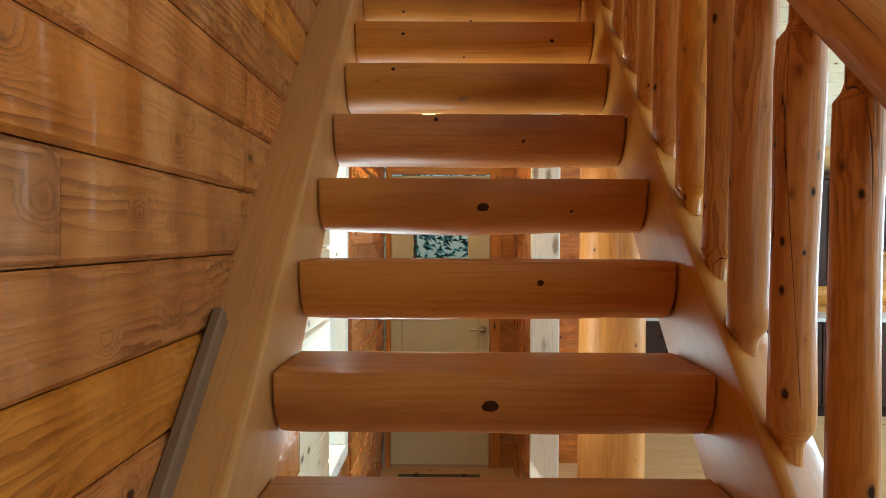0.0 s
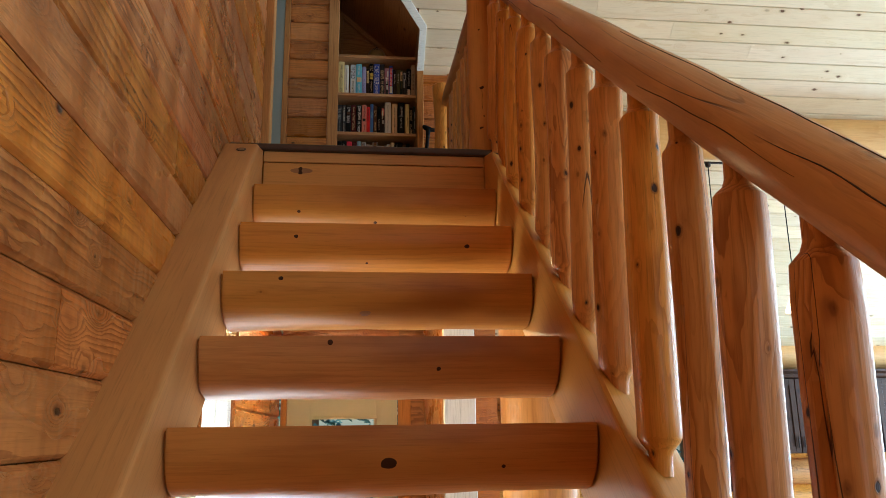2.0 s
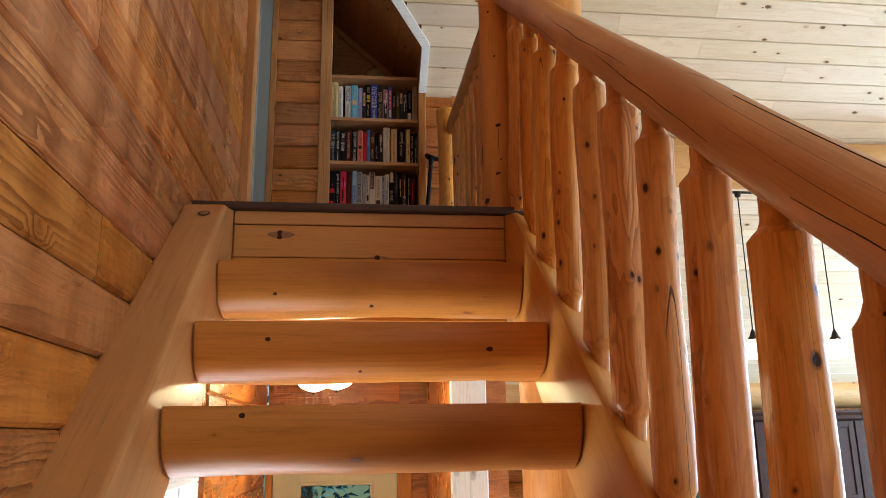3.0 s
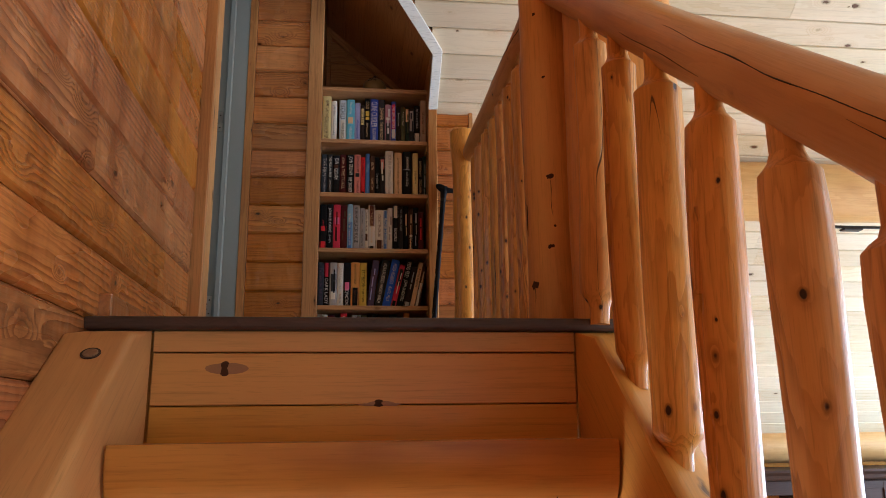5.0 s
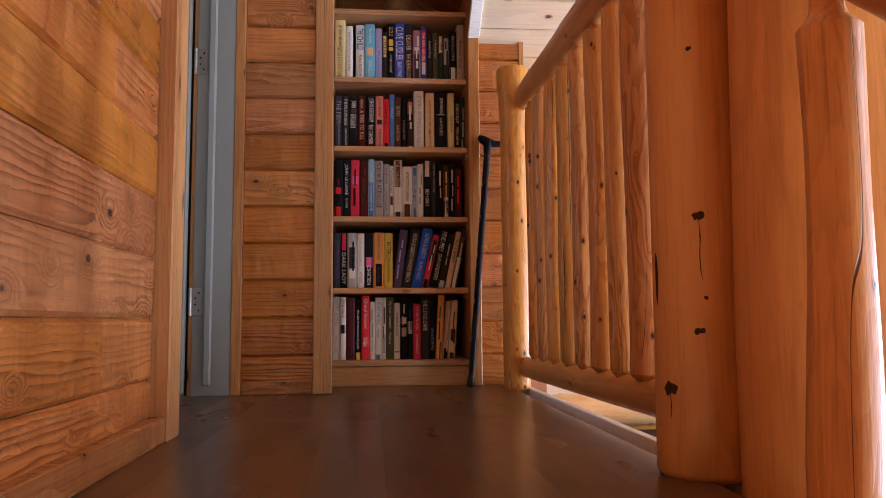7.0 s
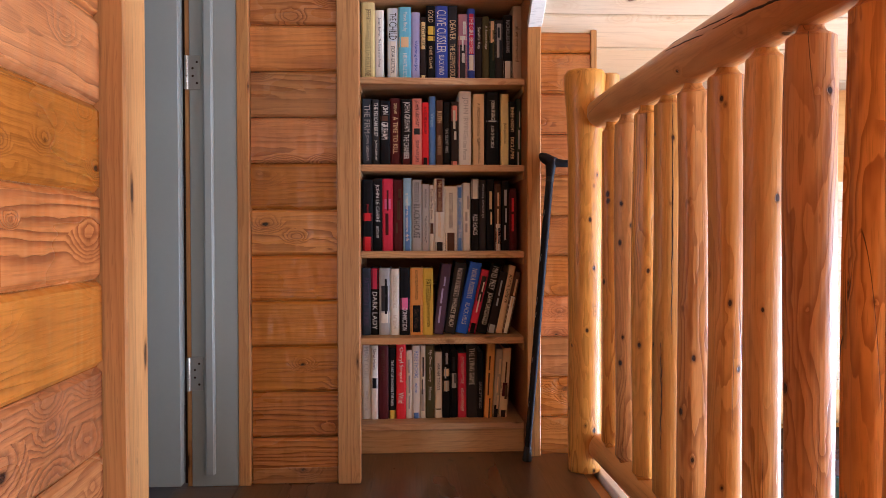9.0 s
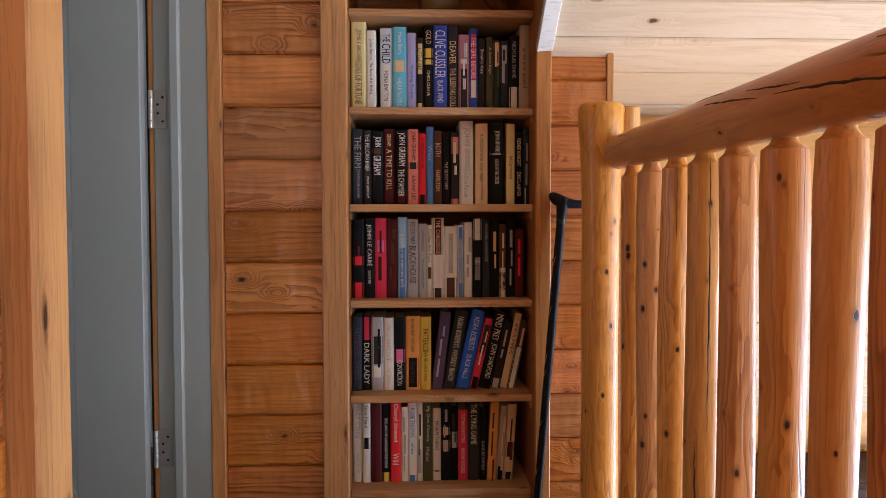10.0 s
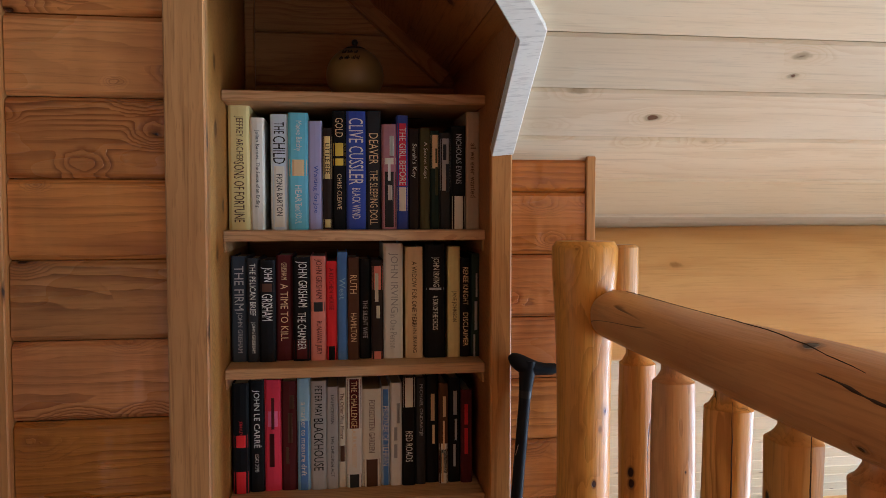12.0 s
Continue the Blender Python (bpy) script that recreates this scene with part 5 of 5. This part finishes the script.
# fourth row, its last books slumped to one side
shelf_row(3.135, -0.129, [
    (29, 226, "slate", ink("purple", ("PATTERSON", 0.66, 0.40, 0.54), ("THE SPIRE", 0.28, 0.26, 0.44))), (28, 228, "black", ink("white", ("DARK LADY", 0.36, 0.56, 0.50), bands=((0.68, 0.99, "crimson"),))), (38, 226, "grey", dict(ink="black", bands=((0.18, 0.34, "ivory"), (0.36, 0.74, "charcoal")))),
    (31, 224, "ivory", ink("taupe", ("LOSS OF INNOCENCE", 0.66, 0.50, 0.34), ("PATTERSON", 0.2, 0.2, 0.3))), (36, 226, "black", ink("white", ("CONVICTION", 0.24, 0.34, 0.40), bands=((0.38, 0.56, "pink"),))),
    (44, 228, "orange", ink("brown", ("RICHARD NORTH PATTERSON", 0.74, 0.44, 0.20), ("Silent Witness", 0.24, 0.28, 0.30), bands=((0.04, 0.44, "black"),))), (35, 226, "yellow", ink("black", ("PATTERSON", 0.66, 0.34, 0.44), ("IN THE NAME OF HONOR", 0.30, 0.36, 0.26))),
    (34, 240, "purple", dict(lean=7, ink="lavender")), (41, 244, "charcoal", ink("ivory", ("NORA ROBERTS", 0.72, 0.40, 0.38), ("WHISKEY BEACH", 0.30, 0.40, 0.36), lean=10)), (42, 246, "cobalt", ink("pale", ("NORA ROBERTS", 0.70, 0.42, 0.38), ("BLACK HILLS", 0.28, 0.30, 0.32), lean=12)),
    (27, 222, "crimson", dict(lean=13, ink="ivory", bands=((0.5, 0.9, "charcoal"), (0.0, 0.16, "black")))), (37, 240, "black", ink("ivory", ("MIND PREY", 0.80, 0.34, 0.48), ("JOHN SANDFORD", 0.36, 0.46, 0.52), lean=13)),
    (32, 212, "night", dict(lean=12, ink="grey", bands=((0.0, 0.14, "grey"),))), (22, 236, "tan", ink("brown", ("ANITA SHREVE", 0.66, 0.42, 0.44), lean=12)), (23, 214, "brown", dict(lean=12, ink="tan", bands=((0.0, 0.60, "ivory"),)))])
# lowest row
shelf_row(2.850, -0.130, [
    (30, 252, "white", ink("grey", ("MARY COIN", 0.76, 0.42, 0.44), ("MARISA SILVER", 0.24, 0.26, 0.26))), (24, 250, "ivory", ink("brown", ("Slow Hand", 0.82, 0.28, 0.44), bands=((0.42, 0.56, "black"),))), (35, 248, "maroon", ink("brown", ("WINTER PALACE", 0.74, 0.42, 0.34))),
    (26, 240, "black", ink("white", ("THE ART OF RACING", 0.62, 0.42, 0.30), ("IN THE RAIN", 0.30, 0.24, 0.30), bands=((0.0, 0.12, "yellow"),))), (33, 256, "red", ink("ivory", ("Cheryl Strayed", 0.72, 0.46, 0.44), ("Wild", 0.28, 0.14, 0.50))), (22, 232, "ivory", dict(ink="grey")),
    (27, 248, "white", ink("blue", ("ROSIE THOMAS", 0.74, 0.36, 0.44), ("white", 0.42, 0.14, 0.3), bands=((0.0, 0.08, "blue"),))), (18, 248, "ivory", dict(ink="charcoal", bands=((0.10, 0.40, "grey"),))), (31, 248, "olive", ink("ivory", ("My Own Country", 0.72, 0.44, 0.34), ("Madras", 0.34, 0.18, 0.3))),
    (26, 226, "ivory", ink("charcoal", ("MIRIAM TOEWS", 0.62, 0.40, 0.34), bands=((0.12, 0.14, "olive"),))), (28, 254, "black", dict(ink="grey", bands=((0.56, 0.66, "tan"), (0.36, 0.50, "taupe")))), (25, 230, "black", dict(ink="charcoal", bands=((0.44, 0.66, "grey"),))),
    (30, 220, "crimson", ink("ivory", ("CUTTING FOR STONE", 0.74, 0.42, 0.30), ("ABRAHAM VERGHESE", 0.28, 0.36, 0.30))), (36, 250, "charcoal", ink("ivory", ("THE LYING GAME", 0.70, 0.50, 0.44))), (22, 226, "black", ink("grey", ("DIANE SETTERFIELD", 0.34, 0.4, 0.36))),
    (28, 258, "orange", dict(lean=3, ink="brown")), (24, 232, "taupe", dict(lean=4, ink="tan", bands=((0.0, 0.18, "black"),))), (28, 236, "tan", dict(lean=4, ink="brown", bands=((0.30, 0.5, "maroon"), (0.0, 0.1, "night"))))])

# ---------- urn on the bookcase ----------
M_URN = paint("antique_gold_glaze", (0.24, 0.155, 0.055), rough=0.38, grain=22, amount=0.35, bump=0.12)
urn = thing("round_jar", (0.141, 5.36, 4.275), "round antique-gold jar with a dark lid and script", "jar")
UM = Matrix.Translation((0.141, 5.36, 4.275)) @ pose(0, 0, 0, 0, -90, 0)
st = []
for k in range(15):
    a = -1.15 + k * (1.15 + 1.25) / 14
    st.append((0.057 + 0.062 * math.sin(a), 0.064 * math.cos(a)))
part("body", ring_sweep(st, 36), M_URN, urn, "", UM, smooth=True)
part("lid", ring_sweep([(0.113, 0.024), (0.117, 0.023), (0.121, 0.014), (0.123, 0.006)], 28), M_IRON, urn, "dark lid", UM, smooth=True)
part("knob", ring_sweep([(0.122, 0.004), (0.126, 0.006), (0.131, 0.0075), (0.136, 0.005), (0.138, 0.001)], 16), M_IRON, urn, "", UM, smooth=True)
for row, (z, words) in enumerate(((0.100, (8, 11, 6)), (0.086, (7, 9, 12)))):
    r = 0.064 * math.cos(math.asin(max(-1, min(1, (z - 0.057) / 0.062)))) + 0.0006
    a = -0.62
    for wlen in words:
        for k in range(wlen // 2):
            hgt = 0.004 + 0.003 * ((k * 7 + wlen) % 3)
            part("script_stroke", box(-0.0010, 0.0010, -0.0008, 0.0008, -hgt / 2, hgt / 2), M_BLACK, urn, "", Matrix.Translation((0.141 + r * math.sin(a), 5.36 - r * math.cos(a), 4.275 + z)) @ pose(0, 0, 0, 0, 18, math.degrees(a)))
            a += 0.052
        a += 0.06

# ---------- walking cane ----------
cane = thing("walking_cane", (0.405, 5.125, LAND), "black patterned walking cane leaning against the bookcase frame", "cane")
m, L = along((0.402, 5.120, LAND + 0.002), (0.484, 5.150, 3.690))
part("shaft", ring_sweep([(0.02, 0.0105), (L * 0.4, 0.0115), (L + 0.02, 0.0125)], 16), M_BLACK, cane, "", m, smooth=True)
part("rubber_tip", ring_sweep([(0.0, 0.014), (0.004, 0.0155), (0.035, 0.013), (0.045, 0.0115)], 16), M_IRON, cane, "", m, smooth=True)
part("collar", ring_sweep([(L - 0.045, 0.0135), (L - 0.025, 0.0135)], 16), M_IRON, cane, "", m, smooth=True)
hm, hl = along((0.446, 5.15, 3.730), (0.550, 5.15, 3.703))
part("handle", ring_sweep([(0.0, 0.004), (0.005, 0.011), (0.016, 0.0165), (0.030, 0.0185), (0.045, 0.0175), (0.062, 0.0145), (0.082, 0.0125), (0.098, 0.0125), (0.106, 0.009), (0.108, 0.003)], 18, bow=-0.010), M_BLACK, cane, "curved black handle", hm, smooth=True)
part("handle_neck", ring_sweep([(L - 0.030, 0.0135), (L - 0.008, 0.0155), (L + 0.020, 0.019), (L + 0.032, 0.018)], 18), M_BLACK, cane, "", m, smooth=True)
for k in range(16):
    f = 0.12 + k * 0.05
    part("silver_fleck", box(0, 0.035, -0.0006, 0.0006, 0, 0.0012), M_STEEL, cane, "", m @ Matrix.Translation((f * L, -0.0095 - 0.0016 * f, 0.003 * math.sin(k * 2.2))) @ pose(0, 0, 0, 0, 30 * math.sin(k * 1.9), 0))

# ---------- entry door under the landing ----------
entry = thing("entry_door", (-0.055, 5.34, 0), "cream entry door with a small window onto spruces", "door")
EX0, EX1 = -0.400, 0.288
for x0, x1, z0, z1 in ((EX0, -0.257, 0.01, 2.04), (0.153, EX1, 0.01, 2.04), (-0.257, 0.153, 0.01, 1.20), (-0.257, 0.153, 1.83, 2.04)):
    part("rail" if x1 - x0 > 0.2 else "stile", box(x0, x1, 5.325, 5.37, z0, z1, 0.002), M_DOORCREAM, entry)
for x0, x1, z0, z1 in ((-0.262, 0.158, 1.19, 1.21), (-0.262, 0.158, 1.815, 1.835), (-0.262, -0.243, 1.21, 1.815), (0.139, 0.158, 1.21, 1.815)):
    part("bead", box(x0, x1, 5.315, 5.326, z0, z1, 0.003), M_DOORCREAM, entry)
g = part("pane", box(-0.25, 0.146, 5.345, 5.350, 1.205, 1.825), M_GLASS, entry, "clear glass")
g.visible_shadow = False
for x0 in (-0.325, 0.015):
    part("panel", box(x0, x0 + 0.20, 5.318, 5.327, 0.25, 1.08, 0.008), M_DOORCREAM, entry)
part("lever", ring_sweep([(0, 0.006), (0.03, 0.009), (0.10, 0.007)], 12), M_STEEL, entry, "brushed lever handle", Matrix.Translation((0.150, 5.285, 0.965)), smooth=True)
part("rose", ring_sweep([(0, 0.026), (0.010, 0.024), (0.035, 0.008)], 20), M_STEEL, entry, "", Matrix.Translation((0.246, 5.325, 0.965)) @ pose(0, 0, 0, 0, 0, -90), smooth=True)
mat_ = solid("door_mat", box(-0.33, 0.22, 4.65, 5.10, 0.001, 0.014, 0.005), paint("coir_mat", (0.09, 0.085, 0.05), rough=0.95, grain=300, amount=0.3, bump=0.4), "dark olive door mat with black stripes on the floor", "door mat")
for x in (-0.22, 0.10):
    part("stripe", box(x, x + 0.025, 4.65, 5.10, 0.0142, 0.0152), M_BLACK, mat_)

# ---------- lamp under the landing ----------
dome = thing("ceiling_lamp", (-0.08, 4.15, 2.395), "lit ceiling lamp with two frosted glass bowls on bronze", "ceiling lamp")
DM = Matrix.Translation((-0.08, 4.15, 2.394)) @ pose(0, 0, 0, 0, 90, 0)
part("base", ring_sweep([(0, 0.150), (0.016, 0.150), (0.024, 0.135)], 32), M_IRON, dome, "dark bronze plate", DM, smooth=True)
for dx, dy in ((0.045, -0.06), (-0.055, 0.07)):
    BM = Matrix.Translation((-0.08 + dx, 4.15 + dy, 2.372)) @ pose(0, 0, 0, 0, 90, 0)
    bowl = part("bowl", ring_sweep([(0.030, 0.080), (0.045, 0.082), (0.070, 0.072), (0.090, 0.050), (0.100, 0.024), (0.102, 0.010)], 32), M_BULB, dome, "glowing frosted glass bowl", BM, smooth=True)
    part("holder", ring_sweep([(-0.002, 0.020), (0.020, 0.022), (0.026, 0.060), (0.0298, 0.083)], 24), M_IRON, bowl, "dark bronze holder", BM, smooth=True)
    part("finial", ring_sweep([(0.1021, 0.009), (0.108, 0.011), (0.116, 0.004)], 16), M_IRON, bowl, "", BM, smooth=True)

# ---------- kitchen beyond the railing ----------
pend = None
for x, y in ((2.612, 5.50), (3.180, 5.50)):
    if pend is None:
        pend = thing("pendant_lamp", (x, y, 2.535), "small lit pendant lamp with cream glass shade on black cord", "pendant lamp", "pendants over the kitchen")
        PM = Matrix.Translation((x, y, 2.535)) @ pose(0, 0, 0, 0, -90, 0)
        shade = part("shade", ring_sweep([(0.0, 0.080), (0.02, 0.077), (0.06, 0.062), (0.10, 0.042), (0.125, 0.030)], 28, cap=False), M_SHADE, pend, "lit cream bell glass", PM, smooth=True)
        part("holder", ring_sweep([(0.118, 0.032), (0.13, 0.034), (0.145, 0.022), (0.17, 0.014), (0.19, 0.005)], 20), M_IRON, pend, "", PM, smooth=True)
        part("cord", ring_sweep([(0.18, 0.004), (1.10, 0.004)], 8), M_BLACK, pend, "", PM, smooth=True)
        part("canopy", ring_sweep([(1.085, 0.006), (1.09, 0.018), (1.116, 0.022)], 20), M_IRON, pend, "", PM, smooth=True)
    else:
        copy_thing(pend, Matrix.Translation((x, y, 2.535)))


track = thing("lamp_track", (2.9, 5.50, 3.655), "thin black track under the log purlin, feeding the pendants", "lamp track")
part("rail", box(2.36, 3.44, 5.490, 5.510, 3.650, 3.664, 0.002), M_IRON, track)
part("feed_box", box(2.83, 2.95, 5.475, 5.525, 3.636, 3.649, 0.004), M_IRON, track, "dark feed box")


def wall_cabinet(x, w, z0, z1):
    c = thing("wall_cabinet", (x + w / 2, 7.18, z0), "dark walnut wall cabinet with framed doors, hung on the log wall", "cabinet", "kitchen wall cabinets")
    part("body", box(x, x + w, 7.02, 7.43, z0, z1, 0.002), M_CABINET, c)
    for k in range(2):
        a, b = x + k * w / 2 + 0.004, x + (k + 1) * w / 2 - 0.004
        d = part("door", box(a, b, 7.000, 7.018, z0 + 0.006, z1 - 0.006, 0.002), M_CABINET, c)
        for q in ((a, a + 0.05, z0 + 0.006, z1 - 0.006), (b - 0.05, b, z0 + 0.006, z1 - 0.006), (a + 0.05, b - 0.05, z0 + 0.006, z0 + 0.06), (a + 0.05, b - 0.05, z1 - 0.06, z1 - 0.006)):
            part("frame", box(q[0], q[1], 6.990, 6.9995, q[2], q[3], 0.002), M_CABINET, d)
        hx = b - 0.025 if k == 0 else a + 0.025
        part("handle", ring_sweep([(0, 0.005), (0.05, 0.006), (0.1, 0.005)], 10), M_IRON, d, "dark bronze pull", Matrix.Translation((hx, 6.978, z0 + 0.05)) @ pose(0, 0, 0, 0, -90, 0), smooth=True)


wall_cabinet(3.36, 0.36, 1.18, 2.16)
for k in range(4):
    wall_cabinet(3.725 + k * 0.53, 0.525, 1.50, 2.16)
wall_cabinet(1.62, 0.60, 1.50, 2.16)
crown = thing("cabinet_crown", (3.7, 7.15, 2.16), "dark walnut crown moulding along the cabinet tops", "moulding")
part("cornice", poly_prism([(7.0, 2.162), (7.42, 2.162), (7.42, 2.24), (6.94, 2.24), (6.945, 2.222), (6.975, 2.20), (6.985, 2.175)], "x", 1.6, 5.86), M_CABINET, crown)
part("valance", box(2.225, 3.355, 7.02, 7.06, 2.06, 2.160, 0.003), M_CABINET, crown)


def base_cabinet(x, w):
    c = thing("base_cabinet", (x + w / 2, 7.1, 0), "dark walnut base cabinet under the worktop", "cabinet", "kitchen base cabinets")
    part("body", box(x, x + w, 6.86, 7.43, 0.10, 0.865, 0.002), M_CABINET, c)
    part("plinth", box(x, x + w, 6.92, 7.43, 0.0, 0.10), M_CABINET, c)
    for k in range(2):
        a, b = x + k * w / 2 + 0.004, x + (k + 1) * w / 2 - 0.004
        d = part("door", box(a, b, 6.838, 6.858, 0.11, 0.86, 0.004), M_CABINET, c)
        part("handle", ring_sweep([(0, 0.005), (0.1, 0.005)], 10), M_IRON, d, "dark bronze pull", Matrix.Translation((b - 0.03 if k == 0 else a + 0.03, 6.828, 0.7)) @ pose(0, 0, 0, 0, -90, 0))


for k in range(6):
    base_cabinet(1.62 + k * 0.70, 0.695)
solid("worktop", box(1.60, 5.86, 6.82, 7.43, 0.867, 0.905, 0.006), paint("pale_stone_worktop", (0.55, 0.54, 0.52), rough=0.3, grain=150, amount=0.25), "pale speckled stone worktop on the base cabinets", "worktop")

# ---------- trees outside ----------
def spruce(x, y, h, seed, r=0.26):
    r_ = random.Random(seed)
    t = thing("spruce_tree", (x, y, -0.3), "tall dark blue-green spruce outside the house", "tree", "spruces outside")
    part("trunk", ring_sweep([(0, 0.16), (h * 0.5, 0.09), (h, 0.01)], 10, seed, 0.1), M_STRIP, t, "", Matrix.Translation((x, y, -0.3)) @ pose(0, 0, 0, 0, -90, 0), smooth=True)
    bm = bmesh.new()
    for k in range(95):
        f = (k + 0.5) / 95
        z = h * (0.03 + 0.96 * f)
        reach = (1 - f) * h * r + 0.1
        az = k * 2.4 + r_.uniform(-0.3, 0.3)
        reach *= r_.uniform(0.75, 1.1)
        for j in range(26):
            s = (j + 0.6) / 26
            side = r_.uniform(-1, 1) * 0.30 * (1 - s * 0.6) * reach
            px = math.cos(az) * reach * s - math.sin(az) * side
            py = math.sin(az) * reach * s + math.cos(az) * side
            pz = z - 0.35 * reach * s * s + r_.uniform(-0.05, 0.05)
            ln, wd = r_.uniform(0.10, 0.20), r_.uniform(0.025, 0.05)
            a2 = az + r_.uniform(-0.8, 0.8)
            dx, dy, dz = math.cos(a2) * ln, math.sin(a2) * ln, r_.uniform(-0.10, 0.02)
            nx, ny = -math.sin(a2) * wd, math.cos(a2) * wd
            v = [bm.verts.new(q) for q in ((px - nx, py - ny, pz), (px + nx, py + ny, pz), (px + dx, py + dy, pz + dz), (px + dx * 0.4, py + dy * 0.4, pz + wd))]
            bm.faces.new((v[0], v[1], v[2]))
            bm.faces.new((v[0], v[3], v[1]))
            bm.faces.new((v[1], v[3], v[2]))
    part("crown", bm, M_NEEDLE, t, "", Matrix.Translation((x, y, -0.3)))


for k, (x, y, h) in enumerate(((-0.6, 11.5, 8.0), (1.1, 13.5, 9.0), (-2.4, 14.0, 9.5), (3.9, 12.0, 8.0), (6.0, 14.0, 9.0), (-4.5, 6.5, 8.5))):
    spruce(x, y, h, k + 3)
